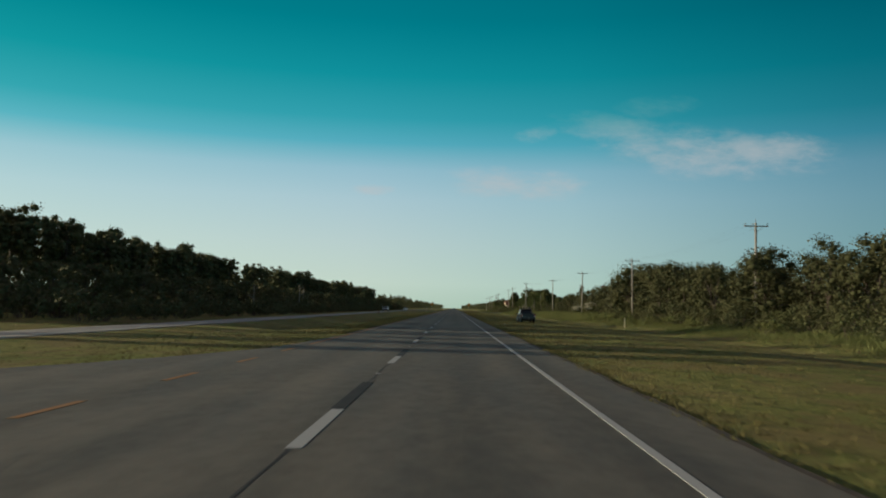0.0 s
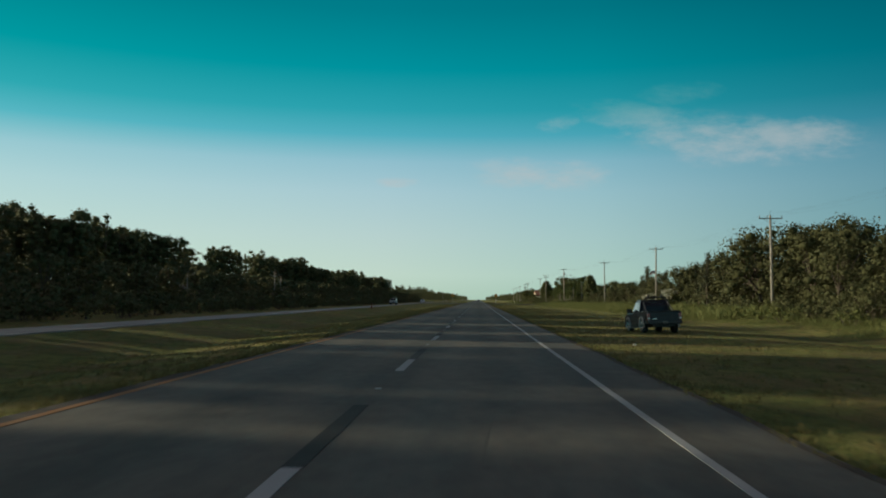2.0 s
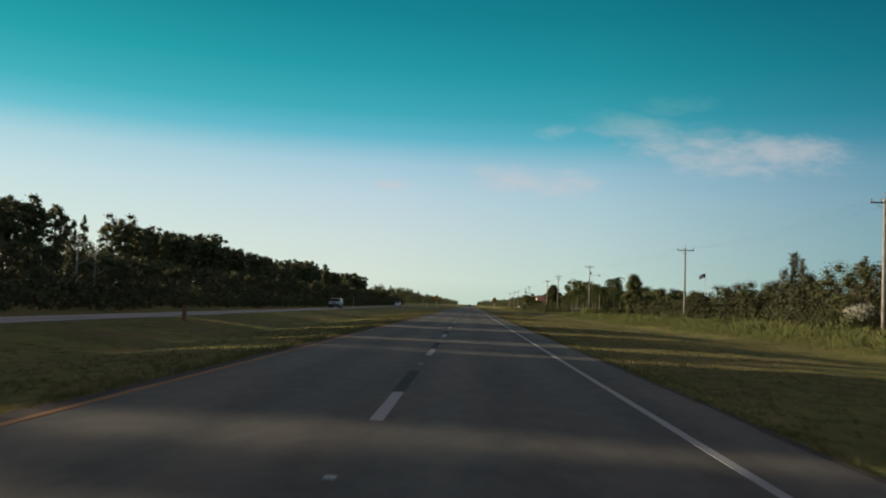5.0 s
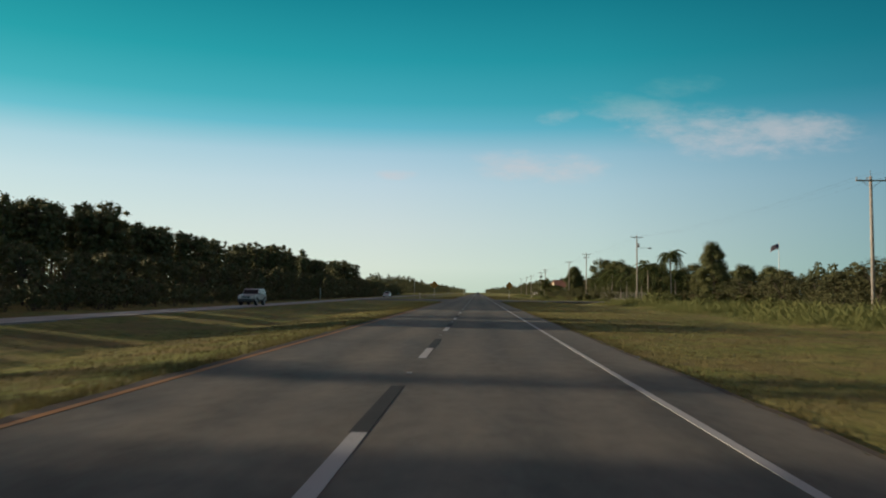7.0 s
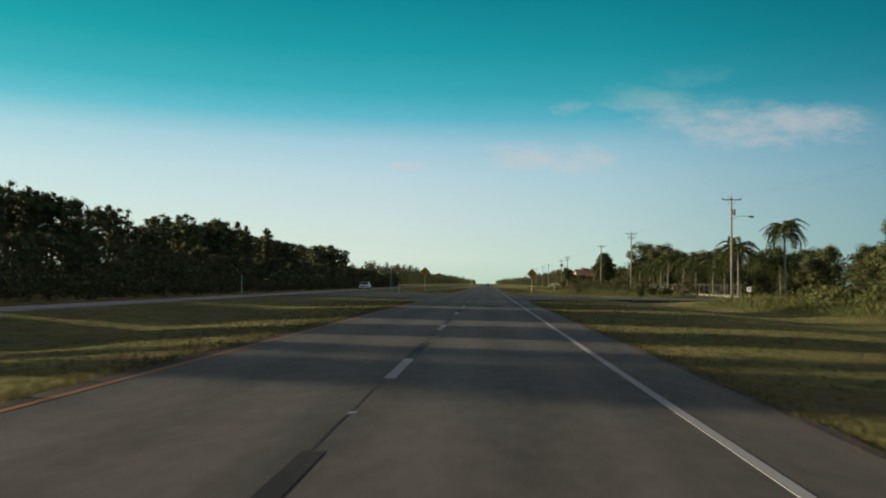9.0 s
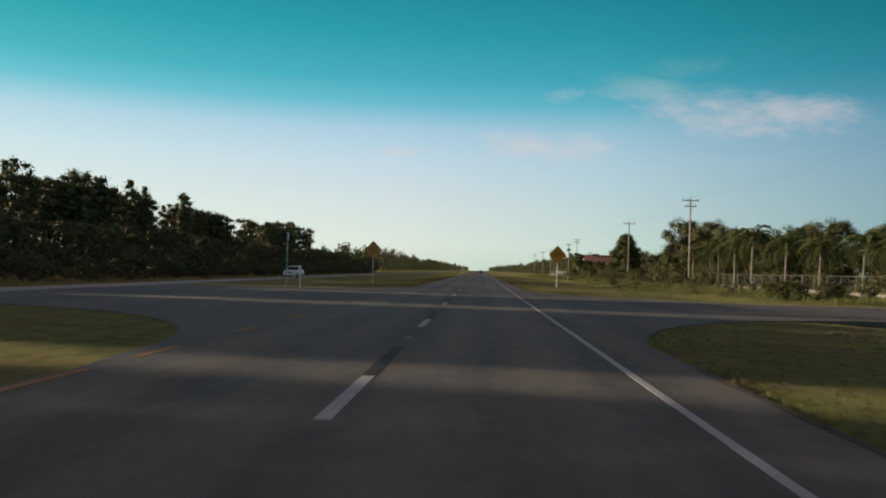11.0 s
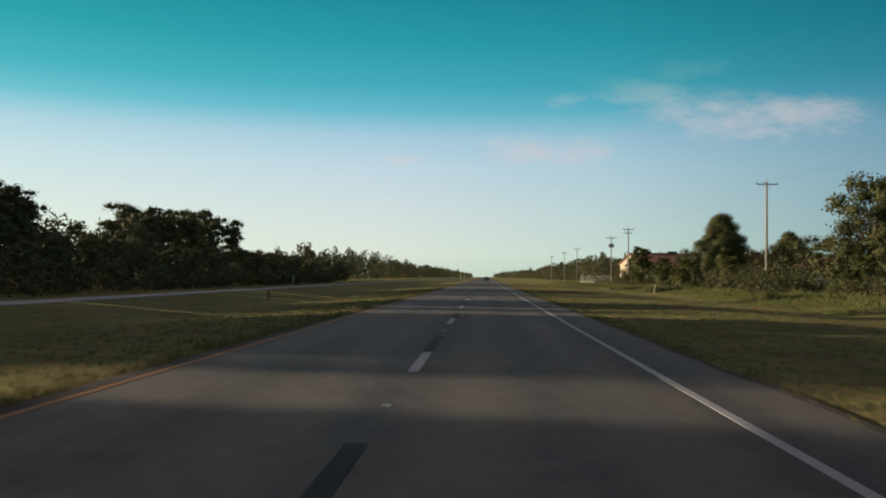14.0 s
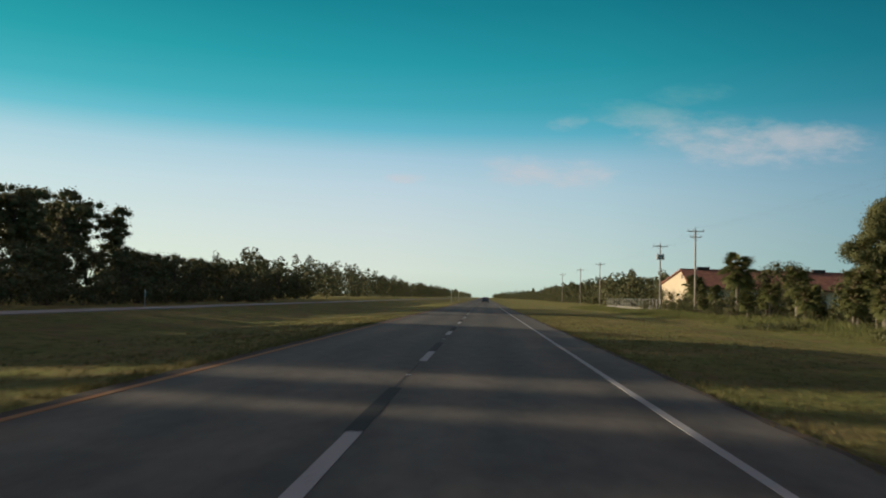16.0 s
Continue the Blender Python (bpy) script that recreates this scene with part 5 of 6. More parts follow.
# ---------------------------------------------------------------- litter on the verge
for x, y, w in ((5.34, 75.7, 0.16),):
    scrap = thing("litter", "crumpled white paper cup lying in the grass", "litter", "litter on the verge")
    part("cup", Geo().tube([(-w / 2, 0, 0.05), (0, 0.01, 0.055), (w / 2, 0, 0.05)], [0.035, 0.045, 0.052], 9), WHITE_METAL, scrap, smooth=True)
    part("rim", Geo().tube([(w / 2, 0, 0.05), (w / 2 + 0.012, 0, 0.05)], [0.057, 0.057], 9), WHITE_METAL, scrap)
    scrap.matrix_basis = Matrix.LocRotScale((x, y, ground_height(x, y) - 0.01), None, (0.65, 0.65, 0.5))


# ---------------------------------------------------------------- vehicles
def wheel(parent, x, y, r, w, side):
    tyre = part("wheel", Geo().tube([(x - w / 2, y, r), (x - w / 2 + 0.03, y, r), (x + w / 2 - 0.03, y, r), (x + w / 2, y, r)], [r - 0.04, r, r, r - 0.04], 22), RUBBER, parent, smooth=False)
    o = side * (w / 2 + 0.004)
    part("rim", Geo().tube([(x + o - side * 0.05, y, r), (x + o, y, r), (x + o + side * 0.004, y, r)], [r * 0.64, r * 0.64, r * 0.58], 18), ALLOY, tyre)
    g = Geo()
    for i in range(5):
        a = 2 * math.pi * i / 5
        g.tube([(x + o + side * 0.012, y, r), (x + o + side * 0.012, y + math.cos(a) * r * 0.56, r + math.sin(a) * r * 0.56)], [0.035, 0.05], 5)
    part("spoke", g, ALLOY, tyre)
    part("hub", Geo().tube([(x + o, y, r), (x + o + side * 0.02, y, r)], [0.06, 0.045], 10), CHROME, tyre)
    return tyre


def arch(parent, x, y, r, w, mat, side):
    """A flare over a wheel."""
    g = Geo()
    n = 12
    for i in range(n + 1):
        a = radians(-8 + 196 * i / n)
        for rr, xx in ((r, 0.0), (r + 0.085, 0.0), (r + 0.085, side * w), (r, side * w)):
            g.v.append((x + xx, y + math.cos(a) * rr, r * 0.86 + math.sin(a) * rr))
    for i in range(n):
        for j in range(4):
            g.f.append((4 * i + j, 4 * i + (j + 1) % 4, 4 * i + 4 + (j + 1) % 4, 4 * i + 4 + j))
    g.f += [(0, 1, 2, 3), (4 * n + 3, 4 * n + 2, 4 * n + 1, 4 * n)]
    return part("wheel_flare", g, mat, parent, "silver wheel-arch flare")


def pickup():
    root = thing("pickup_truck", "dark navy pickup truck with silver wheel flares, parked on the grass", "pickup truck")
    hw = 0.86
    lower = [(-1.12, 0.48), (-1.12, 0.98), (3.0, 0.98), (3.72, 0.90), (3.86, 0.74), (3.86, 0.44), (3.40, 0.36), (3.38, 0.56), (3.22, 0.74), (2.95, 0.80), (2.68, 0.74), (2.52, 0.56), (2.50, 0.36),
             (0.44, 0.36), (0.42, 0.56), (0.27, 0.74), (0.0, 0.80), (-0.27, 0.74), (-0.42, 0.56), (-0.44, 0.46)]
    body = part("body", Geo().prism(lower, -hw, hw, lambda y, z: 0.03 if z < 0.5 else 0.0), TRUCK_PAINT, root)
    soften(body, 0.025)
    part("hood", Geo().prism([(2.25, 0.97), (2.30, 1.06), (3.55, 0.99), (3.74, 0.90)], -hw + 0.06, hw - 0.06, lambda y, z: 0.05 if z > 1 else 0.0), TRUCK_PAINT, root)
    cab = [(0.55, 0.97), (0.62, 1.30), (0.74, 1.62), (1.55, 1.64), (1.72, 1.60), (2.32, 1.02), (2.34, 0.97)]
    g = Geo().prism(cab, -hw + 0.03, hw - 0.03, lambda y, z: max(0.0, (z - 1.0) * 0.24))
    cabin = soften(part("cab", g, TRUCK_PAINT, root), 0.03)
    # side windows, rear window and windscreen
    for s in (-1, 1):
        def at(y, z):
            return (s * (hw - 0.024 - max(0.0, (z - 1.0) * 0.24)), y, z)
        part("side_window", Geo().add([at(1.02, 1.06), at(2.08, 1.06), at(1.68, 1.50), at(1.06, 1.52)], [(0, 1, 2, 3)]), GLASS, cabin)
        part("rear_quarter_window", Geo().add([at(0.70, 1.08), at(0.94, 1.06), at(0.97, 1.50), at(0.80, 1.48)], [(0, 1, 2, 3)]), GLASS, cabin)
        d = part("door", Geo().box(s * hw - 0.012, s * hw + 0.012, 0.98, 2.10, 0.44, 0.96, 0.008), TRUCK_PAINT, root)
        part("door_handle", Geo().box(s * (hw + 0.012) - 0.01, s * (hw + 0.012) + 0.016, 1.06, 1.20, 0.86, 0.89, 0.006), CHROME if s < 0 else PLASTIC, d)
        part("side_moulding", Geo().box(s * hw - 0.014, s * hw + 0.018, 0.5, 2.45, 0.60, 0.64, 0.006), PLASTIC, root)
        m = part("mirror", Geo().box(s * (hw + 0.05), s * (hw + 0.24), 1.98, 2.08, 1.04, 1.20, 0.03), PLASTIC, root)
        part("mirror_arm", Geo().tube([(s * (hw - 0.04), 2.02, 1.06), (s * (hw + 0.08), 2.02, 1.10)], 0.02, 6), PLASTIC, m)
        arch(root, s * (hw - 0.01), 0.0, 0.40, 0.07, FLARE_PAINT, s)
        arch(root, s * (hw - 0.01), 2.95, 0.40, 0.07, FLARE_PAINT, s)
        wheel(root, s * (hw - 0.10), 0.0, 0.36, 0.24, s)
        wheel(root, s * (hw - 0.10), 2.95, 0.36, 0.24, s)
        t = part("tail_lamp", Geo().box(s * (hw - 0.07) - 0.075, s * (hw - 0.07) + 0.075, -1.15, -1.08, 0.62, 0.94, 0.015), LENS_RED, root)
        part("reversing_lens", Geo().box(s * (hw - 0.07) - 0.06, s * (hw - 0.07) + 0.06, -1.156, -1.149, 0.66, 0.74), LENS_CLEAR, t)
        part("headlamp", Geo().box(s * (hw - 0.22) - 0.16, s * (hw - 0.22) + 0.16, 3.80, 3.88, 0.66, 0.82, 0.02), LENS_CLEAR, root)
        part("bed_rail", Geo().box(s * (hw - 0.05) - 0.05, s * (hw - 0.05) + 0.05, -1.10, 0.52, 0.975, 1.01, 0.012), PLASTIC, root)
        part("step_bar", Geo().tube([(s * (hw - 0.02), 0.52, 0.34), (s * (hw + 0.02), 0.6, 0.31), (s * (hw + 0.02), 2.35, 0.31), (s * (hw - 0.02), 2.43, 0.34)], 0.035, 8), DARK_STEEL, root)
        bar = part("roll_bar_hoop", Geo().tube([(s * 0.66, 0.42, 0.98), (s * 0.62, 0.42, 1.52), (s * 0.52, 0.42, 1.70), (0, 0.42, 1.73)], 0.042, 8), PLASTIC, root, smooth=True)
        part("roll_bar_stay", Geo().tube([(s * 0.62, 0.42, 1.50), (s * 0.68, -0.35, 1.0)], 0.035, 8), DARK_STEEL, bar)
        lamp = part("bar_lamp", Geo().tube([(s * 0.34, 0.40, 1.80), (s * 0.34, 0.50, 1.80)], [0.06, 0.07], 12), PLASTIC, root)
        part("lamp_lens", Geo().tube([(s * 0.34, 0.50, 1.80), (s * 0.34, 0.51, 1.80)], 0.062, 12), LENS_CLEAR, lamp)
    part("rear_window", Geo().add([(-0.60, 0.590, 1.10), (0.60, 0.590, 1.10), (0.55, 0.690, 1.52), (-0.55, 0.690, 1.52)], [(0, 1, 2, 3)]), GLASS, cabin)
    part("windscreen", Geo().add([(-0.76, 2.330, 1.04), (0.76, 2.330, 1.04), (0.64, 1.775, 1.585), (-0.64, 1.775, 1.585)], [(0, 1, 2, 3)]), GLASS, cabin)
    gate = part("tailgate", Geo().box(-0.70, 0.70, -1.145, -1.10, 0.50, 0.975, 0.015), TRUCK_PAINT, root)
    part("gate_handle", Geo().box(-0.11, 0.11, -1.16, -1.14, 0.82, 0.88, 0.008), PLASTIC, gate)
    part("badge_bar", Geo().box(-0.60, -0.40, -1.152, -1.146, 0.66, 0.69), CHROME, gate)
    bump = part("rear_bumper", Geo().box(-0.84, 0.84, -1.28, -1.12, 0.42, 0.58, 0.03), DARK_STEEL, root)
    part("number_plate", Geo().box(-0.13, 0.13, -1.292, -1.28, 0.46, 0.56), WORN_STEEL, bump)
    part("front_bumper", Geo().box(-0.85, 0.85, 3.82, 4.0, 0.38, 0.58, 0.04), DARK_STEEL, root)
    part("grille", Geo().box(-0.42, 0.42, 3.85, 3.88, 0.62, 0.84, 0.01), PLASTIC, root)
    part("bed_floor", Geo().box(-0.72, 0.72, -1.08, 0.5, 0.985, 0.995), PLASTIC, root, "black tonneau over the bed")
    part("bed_cover", Geo().box(-0.78, 0.78, -1.10, 0.36, 0.996, 1.05, 0.02), PLASTIC, root, "raised black bed cover")
    part("axle", Geo().tube([(-0.7, 0, 0.36), (0.7, 0, 0.36)], 0.06, 8), DARK_STEEL, root)
    part("underbody", Geo().box(-0.55, 0.55, -1.0, 3.6, 0.30, 0.42, 0.03), DARK_STEEL, root)
    return root


def car(name, label, paint, length, width, height, deck, hatch):
    """A saloon or an estate-bodied car, nose towards -y."""
    root = thing(name, label, "car")
    hw, wb = width / 2, length * 0.58
    fy, ry = -wb / 2, wb / 2
    f0, r0 = -length / 2, length / 2
    z0, zs = 0.24, deck

    def cut(yc):
        return [(yc - 0.40, z0 + 0.05), (yc - 0.38, 0.46), (yc - 0.22, 0.66), (yc, 0.72), (yc + 0.22, 0.66), (yc + 0.38, 0.46), (yc + 0.40, z0 + 0.05)]

    lower = [(f0 + 0.04, z0 + 0.08)] + cut(fy) + cut(ry) + [(r0 - 0.05, z0 + 0.10), (r0, 0.50), (r0 - 0.04, zs - 0.02), (r0 - 0.3, zs + 0.02), (fy + 0.75, zs), (f0 + 0.35, zs - 0.14), (f0 + 0.03, zs - 0.30), (f0, 0.50)]
    body = soften(part("body", Geo().prism(lower, -hw, hw, lambda y, z: 0.06 if z > 0.85 else (0.04 if z < 0.35 else 0.0)), paint, root), 0.03)
    a, b = fy + 0.62, (r0 - 0.12 if hatch else ry + 0.30)
    roof = [(a, zs - 0.01), (a + 0.72, height - 0.05), (a + 1.1, height), (b - (0.22 if hatch else 0.95), height - 0.02), (b - (0.1 if hatch else 0.65), height - 0.10), (b, zs - 0.01)]

    def tap(y, z):
        return 0.05 + max(0.0, (z - zs) * 0.30)

    cabin = soften(part("cabin", Geo().prism(roof, -hw, hw, tap), paint, root), 0.03)
    for s in (-1, 1):
        def at(y, z):
            return (s * (hw - tap(y, z) + 0.006), y, z)
        zt, zb = height - 0.13, zs + 0.05
        m = (a + b) / 2 + 0.1
        part("front_window", Geo().add([at(a + 0.22, zb), at(m - 0.05, zb), at(m - 0.05, zt), at(a + 0.74, zt)], [(0, 1, 2, 3)]), GLASS, cabin)
        part("rear_window", Geo().add([at(m + 0.05, zb), at(b - 0.22, zb), at(b - (0.3 if hatch else 0.85), zt), at(m + 0.05, zt)], [(0, 1, 2, 3)]), GLASS, cabin)
        for y in (fy, ry):
            wheel(root, s * (hw - 0.12), y, 0.32, 0.21, s)
        part("headlamp", Geo().box(s * (hw - 0.28) - 0.17, s * (hw - 0.28) + 0.17, f0 - 0.005, f0 + 0.08, zs - 0.42, zs - 0.28, 0.02), LENS_CLEAR, root)
        part("tail_lamp", Geo().box(s * (hw - 0.16) - 0.10, s * (hw - 0.16) + 0.10, r0 - 0.06, r0 + 0.01, zs - 0.26, zs - 0.06, 0.015), LENS_RED, root)
        part("mirror", Geo().box(s * (hw + 0.02) - 0.04, s * (hw + 0.02) + 0.10, a + 0.34, a + 0.42, zs + 0.02, zs + 0.14, 0.02), paint, root)
        part("sill_moulding", Geo().box(s * hw - 0.012, s * hw + 0.014, fy + 0.45, ry - 0.45, 0.50, 0.55, 0.006), PLASTIC, root)
    w = hw - 0.16

    def slope(p, q, t):
        return p[0] + (q[0] - p[0]) * t, p[1] + (q[1] - p[1]) * t
    (ya, za), (yb, zb2) = slope(roof[0], roof[1], 0.10), slope(roof[0], roof[1], 0.92)
    part("windscreen", Geo().add([(-w, ya - 0.012, za), (w, ya - 0.012, za), (w - 0.12, yb - 0.012, zb2), (-w + 0.12, yb - 0.012, zb2)], [(0, 1, 2, 3)]), GLASS, cabin)
    (ya, za), (yb, zb2) = slope(roof[5], roof[4], 0.15), slope(roof[5], roof[4], 0.92)
    part("rear_screen", Geo().add([(-w, ya + 0.012, za), (w, ya + 0.012, za), (w - 0.12, yb + 0.012, zb2), (-w + 0.12, yb + 0.012, zb2)], [(0, 1, 2, 3)]), GLASS, cabin)
    part("front_bumper", Geo().box(-hw + 0.03, hw - 0.03, f0 - 0.07, f0 + 0.06, 0.28, 0.50, 0.04), PLASTIC if hatch else paint, root)
    part("rear_bumper", Geo().box(-hw + 0.03, hw - 0.03, r0 - 0.06, r0 + 0.07, 0.30, 0.52, 0.04), PLASTIC if hatch else paint, root)
    part("grille", Geo().box(-0.36, 0.36, f0 - 0.012, f0 + 0.03, 0.54, 0.66, 0.01), PLASTIC, root)
    if hatch:
        for s in (-1, 1):
            part("roof_rail", Geo().tube([(s * (hw - 0.30), a + 1.2, height + 0.05), (s * (hw - 0.30), b - 0.4, height + 0.05)], 0.02, 6), DARK_STEEL, cabin)
    return root


truck = pickup()
truck.matrix_basis = Matrix.LocRotScale((8.70, 87.0, ground_height(8.8, 87.0) + 0.0), Euler((radians(-2.5), radians(-2.0), radians(3.6))), (0.92, 0.84, 0.98))


def boxy_suv():
    """An upright four-wheel-drive estate, nose towards -y."""
    root = thing("suv", "silver-white boxy four-wheel-drive car on the opposite carriageway", "car")
    hw, f0, r0, fy, ry, r = 0.86, -2.10, 2.05, -1.32, 1.25, 0.36

    def cut(yc):
        return [(yc - 0.45, 0.42), (yc - 0.40, 0.66), (yc - 0.26, 0.80), (yc, 0.84), (yc + 0.26, 0.80), (yc + 0.40, 0.66), (yc + 0.45, 0.42)]

    lower = [(f0 + 0.05, 0.46)] + cut(fy) + cut(ry) + [(r0 - 0.04, 0.46), (r0, 0.62), (r0 - 0.02, 1.10), (fy + 0.62, 1.10), (f0 + 0.18, 1.02), (f0 + 0.02, 0.94), (f0, 0.60)]
    body = soften(part("body", Geo().prism(lower, -hw, hw, lambda y, z: 0.03 if z > 0.9 else 0.0), SILVER_PAINT, root), 0.03)
    roof = [(-0.72, 1.08), (-0.34, 1.58), (-0.15, 1.64), (r0 - 0.30, 1.64), (r0 - 0.18, 1.58), (r0 - 0.02, 1.08)]

    def tap(y, z):
        return 0.03 + max(0.0, (z - 1.08) * 0.22)

    cabin = soften(part("cabin", Geo().prism(roof, -hw, hw, tap), SILVER_PAINT, root), 0.03)
    for s in (-1, 1):
        def at(y, z):
            return (s * (hw - tap(y, z) + 0.006), y, z)
        for nm, ya, yb, yc, yd in (("front_window", -0.52, 0.22, 0.22, -0.22), ("rear_window", 0.31, 1.00, 1.00, 0.31), ("cargo_window", 1.09, 1.86, 1.74, 1.09)):
            part(nm, Geo().add([at(ya, 1.13), at(yb, 1.13), at(yc, 1.53), at(yd, 1.53)], [(0, 1, 2, 3)]), GLASS, cabin)
        for y in (fy, ry):
            wheel(root, s * (hw - 0.12), y, r, 0.23, s)
            arch(root, s * (hw - 0.02), y, 0.40, 0.05, PLASTIC, s)
        for ya, yb in ((-0.60, 0.24), (0.28, 1.02)):
            d = part("door", Geo().box(s * hw - 0.008, s * hw + 0.010, ya, yb, 0.58, 1.06, 0.008), SILVER_PAINT, root)
            part("door_handle", Geo().box(s * (hw + 0.010) - 0.006, s * (hw + 0.010) + 0.014, yb - 0.18, yb - 0.05, 0.96, 0.99, 0.005), PLASTIC, d)
        part("side_cladding", Geo().box(s * hw - 0.012, s * hw + 0.016, fy + 0.46, ry - 0.46, 0.42, 0.57, 0.008), PLASTIC, root)
        part("headlamp", Geo().box(s * 0.60 - 0.13, s * 0.60 + 0.13, f0 - 0.012, f0 + 0.05, 0.74, 0.90, 0.015), LENS_CLEAR, root)
        part("tail_lamp", Geo().box(s * 0.74 - 0.07, s * 0.74 + 0.07, r0 - 0.04, r0 + 0.015, 0.80, 1.04, 0.012), LENS_RED, root)
        part("mirror", Geo().box(s * (hw + 0.09) - 0.08, s * (hw + 0.09) + 0.08, -0.52, -0.44, 1.10, 1.24, 0.02), PLASTIC, root)
        part("roof_rail", Geo().tube([(s * 0.58, 0.0, 1.69), (s * 0.58, r0 - 0.4, 1.69)], 0.02, 6), DARK_STEEL, cabin)
    part("windscreen", Geo().add([(-0.76, -0.705, 1.13), (0.76, -0.705, 1.13), (0.68, -0.385, 1.55), (-0.68, -0.385, 1.55)], [(0, 1, 2, 3)]), GLASS, cabin)
    part("rear_screen", Geo().add([(-0.70, r0 - 0.015, 1.14), (0.70, r0 - 0.015, 1.14), (0.62, r0 - 0.145, 1.52), (-0.62, r0 - 0.145, 1.52)], [(0, 1, 2, 3)]), GLASS, cabin)
    for k in range(7):
        part("grille_slot", Geo().box(-0.36 + 0.105 * k, -0.30 + 0.105 * k, f0 - 0.01, f0 + 0.02, 0.72, 0.92), PLASTIC, root)
    part("front_bumper", Geo().box(-0.86, 0.86, f0 - 0.12, f0 + 0.06, 0.44, 0.64, 0.03), PLASTIC, root)
    part("rear_bumper", Geo().box(-0.86, 0.86, r0 - 0.06, r0 + 0.12, 0.44, 0.64, 0.03), PLASTIC, root)
    for z in (0.0, 0.65, 1.3):
        part("rack_bar", Geo().tube([(-0.58, z + 0.1, 1.69), (0.58, z + 0.1, 1.69)], 0.015, 6), DARK_STEEL, cabin)
    part("underbody", Geo().box(-0.6, 0.6, f0 + 0.3, r0 - 0.3, 0.32, 0.46, 0.03), DARK_STEEL, root)
    return root


suv = boxy_suv()
suv.location = (-22.4, 259.8, -0.06)
sedan = car("sedan", "white saloon car on the opposite carriageway", WHITE_PAINT, 4.4, 1.74, 1.47, 0.92, False)
sedan.location = (-23.9, 390.5, -0.06)
ahead_car = car("sedan", "dark saloon car far ahead on the highway", DARK_PAINT, 4.6, 1.80, 1.48, 0.92, False)
ahead_car.matrix_basis = Matrix.LocRotScale((0.4, 640.0, 0.0), Euler((0, 0, math.pi)), None)


# ---------------------------------------------------------------- building, fences, flag
def building():
    root = thing("building", "long low cream building with red tiled roof and dark vents", "building")
    x0, x1 = 38.7, 92.0
    yr, yn, yf = 582.6, 575.5, 601.0
    gable = [(yn + 0.4, -0.2), (yn + 0.4, 4.7), (yr, 7.85), (yf - 0.4, 5.4), (yf - 0.4, -0.2)]
    part("wall", Geo().prism(gable, x0, x1), STUCCO, root, "sunlit cream stucco wall")
    part("roof_slope", Geo().prism([(yn - 0.5, 4.30), (yr, 7.88), (yr, 8.10), (yn - 0.5, 4.52)], x0 - 0.5, x1 + 0.5), TILES, root, "red tiled roof slope")
    part("roof_slope", Geo().prism([(yr, 7.88), (yf + 0.5, 5.22), (yf + 0.5, 5.44), (yr, 8.10)], x0 - 0.5, x1 + 0.5), TILES, root, "red tiled roof slope")
    part("ridge_cap", Geo().box(x0 - 0.5, x1 + 0.5, yr - 0.18, yr + 0.18, 8.02, 8.20, 0.04), TILES, root)
    part("fascia", Geo().box(x0 - 0.5, x1 + 0.5, yn - 0.56, yn - 0.50, 4.24, 4.50, 0.01), VENT_BROWN, root)
    for i, x in enumerate((41.5, 48.2, 58.5, 63.5, 70.0, 77.0, 84.0)):
        v = part("ridge_vent", Geo().box(x, x + 2.3, yr - 0.45, yr + 0.45, 8.0, 8.52, 0.03), VENT_BROWN, root, "dark ridge vent")
        part("vent_cap", Geo().box(x - 0.1, x + 2.4, yr - 0.55, yr + 0.55, 8.52, 8.60, 0.02), VENT_BROWN, v)
    louvre = part("gable_vent", Geo().box(x0 - 0.06, x0 + 0.02, yr - 0.2, yr + 0.9, 6.2, 7.0, 0.02), VENT_BROWN, root)
    for k in range(5):
        part("slat", Geo().box(x0 - 0.10, x0 - 0.04, yr - 0.15, yr + 0.85, 6.27 + 0.14 * k, 6.33 + 0.14 * k), CONCRETE, louvre)
    for x in (44.0, 50.0, 56.0, 62.0, 68.0, 74.0):
        w = part("window", Geo().box(x, x + 1.5, yn + 0.30, yn + 0.44, 1.2, 2.5, 0.02), WHITE_METAL, root)
        part("pane", Geo().box(x + 0.1, x + 1.4, yn + 0.27, yn + 0.31, 1.3, 2.4), GLASS, w)
    return root


building()

def fence(name, label, x, ya, yb, h, step, rail_mat, base=0.0):
    """Chain-link fence along the road: posts, rails and woven wire, on a low kerb where it has one."""
    root = thing(name, label, "fence")
    n = int((yb - ya) / step)
    post = Geo().tube([(0, 0, -0.2), (0, 0, h)], 0.030, 7).mesh("post", rail_mat)
    for i in range(n + 1):
        p = part("post", post, None, root)
        p.location = (x, ya + step * i, 0)
    part("top_rail", Geo().tube([(x, ya, h - 0.03), (x, ya + n * step, h - 0.03)], 0.020, 6), rail_mat, root)
    part("bottom_rail", Geo().tube([(x, ya, base + 0.10), (x, ya + n * step, base + 0.10)], 0.018, 6), rail_mat, root)
    g = Geo()
    k = int(n * step / 0.30)
    for i in range(k):
        y = ya + 0.30 * i
        for d in (-1, 1):
            a, b = Vector((x, y, base + 0.1)), Vector((x, min(max(y + d * 1.2, ya), ya + n * step), h - 0.05))
            w = Vector((0, 0.004, 0))
            g.add([a - w, b - w, b + w, a + w], [(0, 1, 2, 3)])
    part("chain_link", g, rail_mat, root, "woven wire mesh")
    if base:
        part("kerb_wall", Geo().box(x - 0.12, x + 0.12, ya, ya + n * step, -0.2, base, 0.02), CONCRETE, root, "low pale concrete wall")
    return root


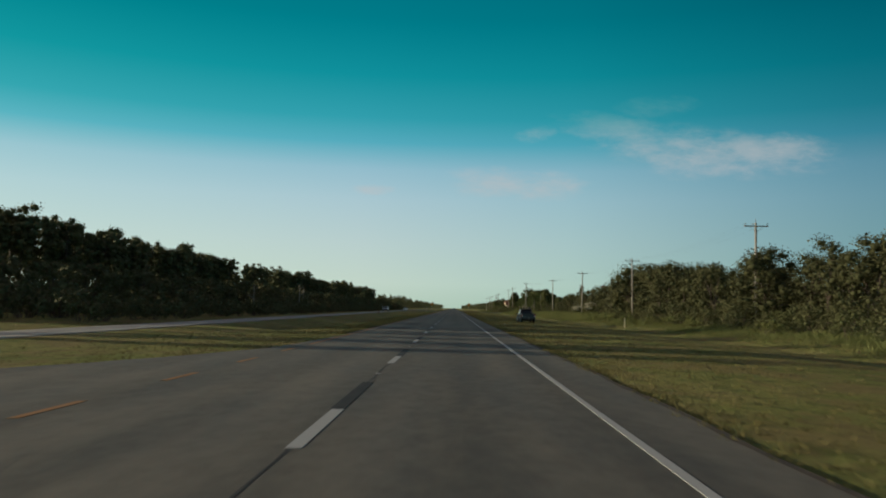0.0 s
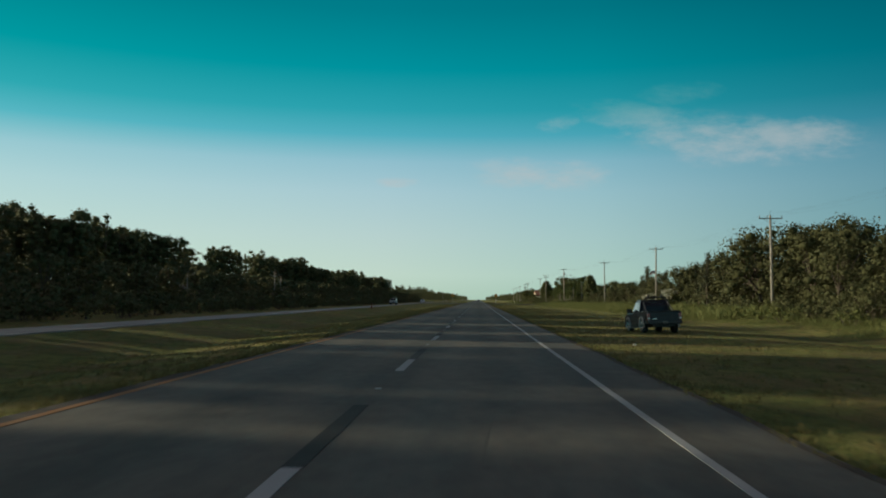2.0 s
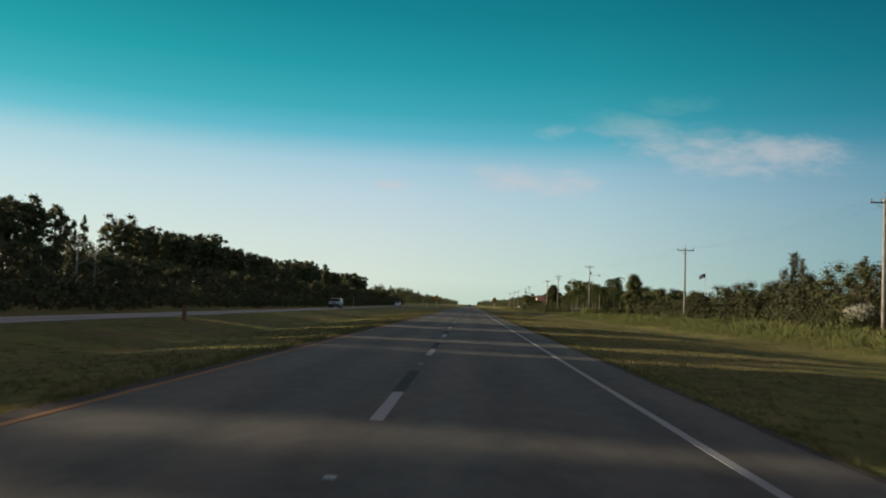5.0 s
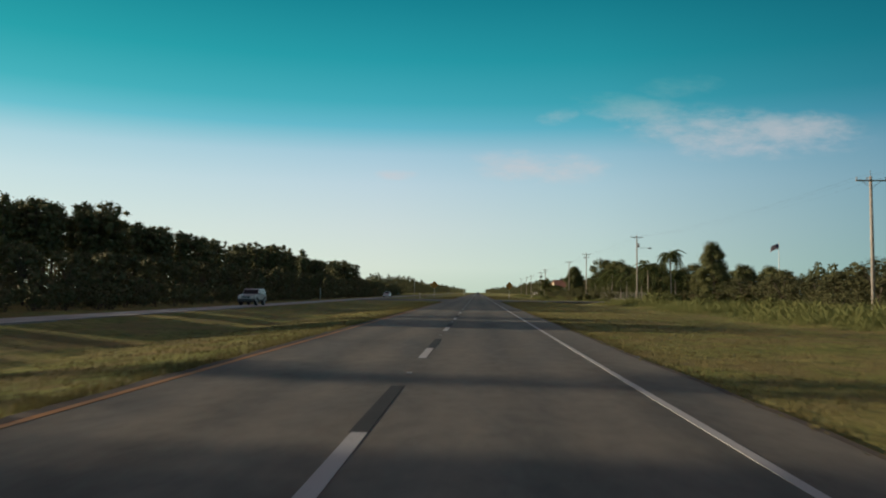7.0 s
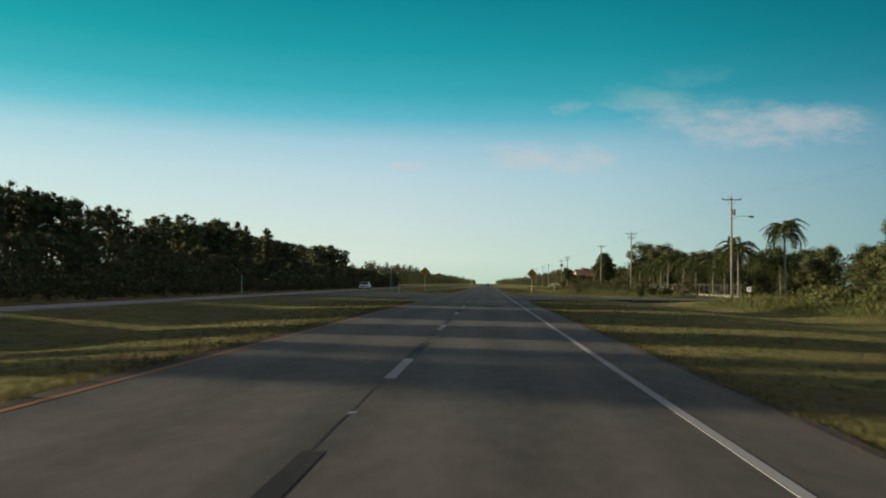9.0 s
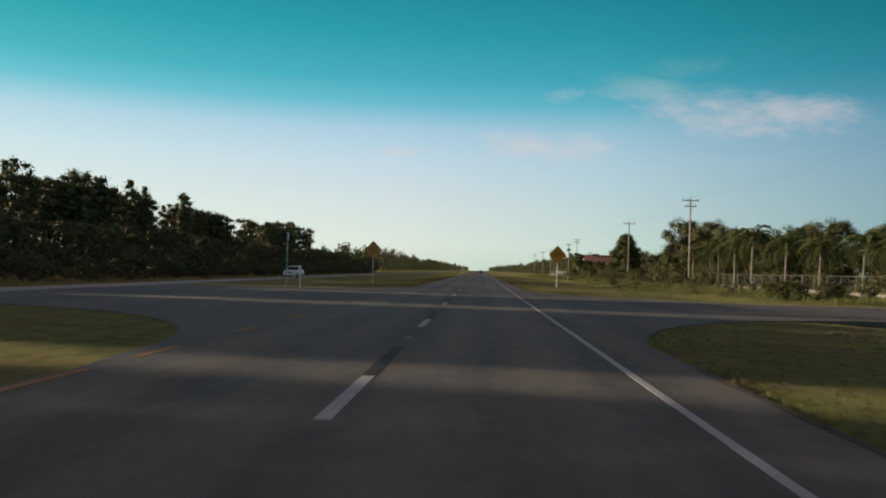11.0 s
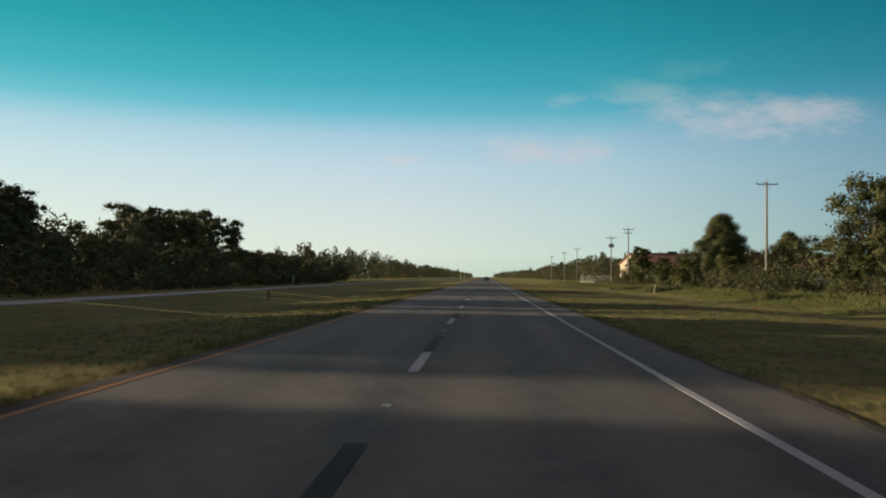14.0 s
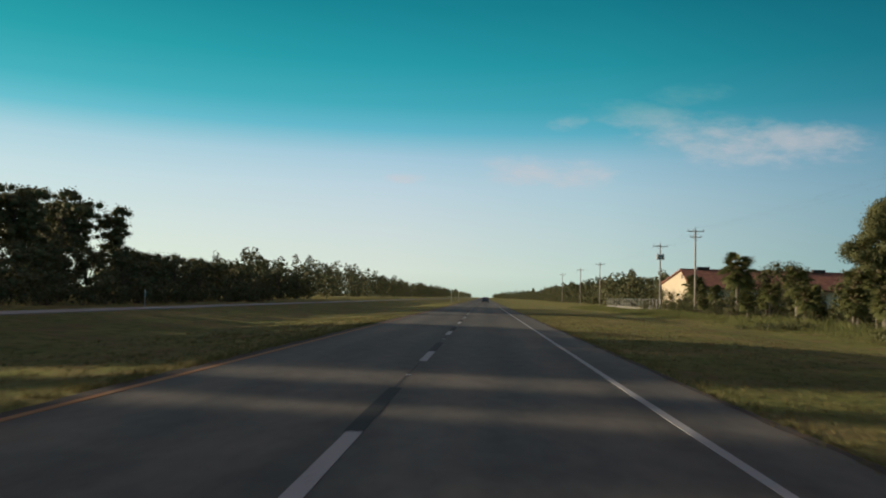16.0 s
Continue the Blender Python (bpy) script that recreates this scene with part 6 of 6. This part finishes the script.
fence("chain_link_fence", "silver chain-link fence on a low pale wall beside the palms", 34.2, 345.0, 405.0, 1.8, 3.0, WORN_STEEL, 0.25)
fence("chain_link_fence", "pale chain-link fence beside the building", 29.5, 560.0, 617.0, 2.0, 3.0, STEEL, 0.3)

gate_sign = thing("notice_board", "small white notice on a post by the fence", "sign")
part("post", Geo().box(-0.04, 0.04, -0.03, 0.03, -0.2, 1.35, 0.006), WHITE_METAL, gate_sign)
board = part("board", Geo().box(-0.35, 0.35, -0.05, -0.03, 1.05, 1.75, 0.008), WHITE_METAL, gate_sign)
for z in (1.60, 1.45, 1.30):
    part("text_bar", Geo().box(-0.25, 0.25, -0.054, -0.05, z - 0.03, z + 0.03), DARK_STEEL, board)
gate_sign.matrix_basis = Matrix.LocRotScale((32.9, 337.6, 0.0), Euler((0, 0, radians(-35))), (0.75, 0.75, 0.85))
copy_thing(gate_sign, pose(33.1, 387.0, -0.05))

flag = thing("flagpole", "tall white flagpole flying a faded striped flag", "flagpole")
part("pole", Geo().tube([(0, 0, -0.2), (0, 0, 8.0), (0, 0, 16.3)], [0.14, 0.115, 0.08], 10), WHITE_METAL, flag, smooth=True)
part("finial", Geo().tube([(0, 0, 16.3), (0, 0, 16.4), (0, 0, 16.5)], [0.05, 0.12, 0.03], 8), STEEL, flag)
for k in range(7):
    g = Geo()
    for i in range(9):
        t = i / 8
        for zz in (0.0, 1.0):
            g.v.append((-0.08 - 2.2 * t, 0.18 * math.sin(5 * t + 0.3 * k), 15.9 - 0.2 * k - 0.2 * zz - 0.9 * t * t))
    g.f = [(2 * i, 2 * i + 1, 2 * i + 3, 2 * i + 2) for i in range(8)]
    part("stripe", g, FLAG_RED if k % 2 == 0 else FLAG_WHITE, flag)
part("canton", Geo().add([(-0.09, -0.03, 15.9), (-0.09, -0.03, 15.1), (-0.75, -0.03, 15.0), (-0.75, -0.03, 15.82)], [(0, 1, 2, 3)]), FLAG_BLUE, flag)
flag.matrix_basis = Matrix.LocRotScale((72.3, 375.0, -0.05), None, (0.875, 0.875, 0.875))
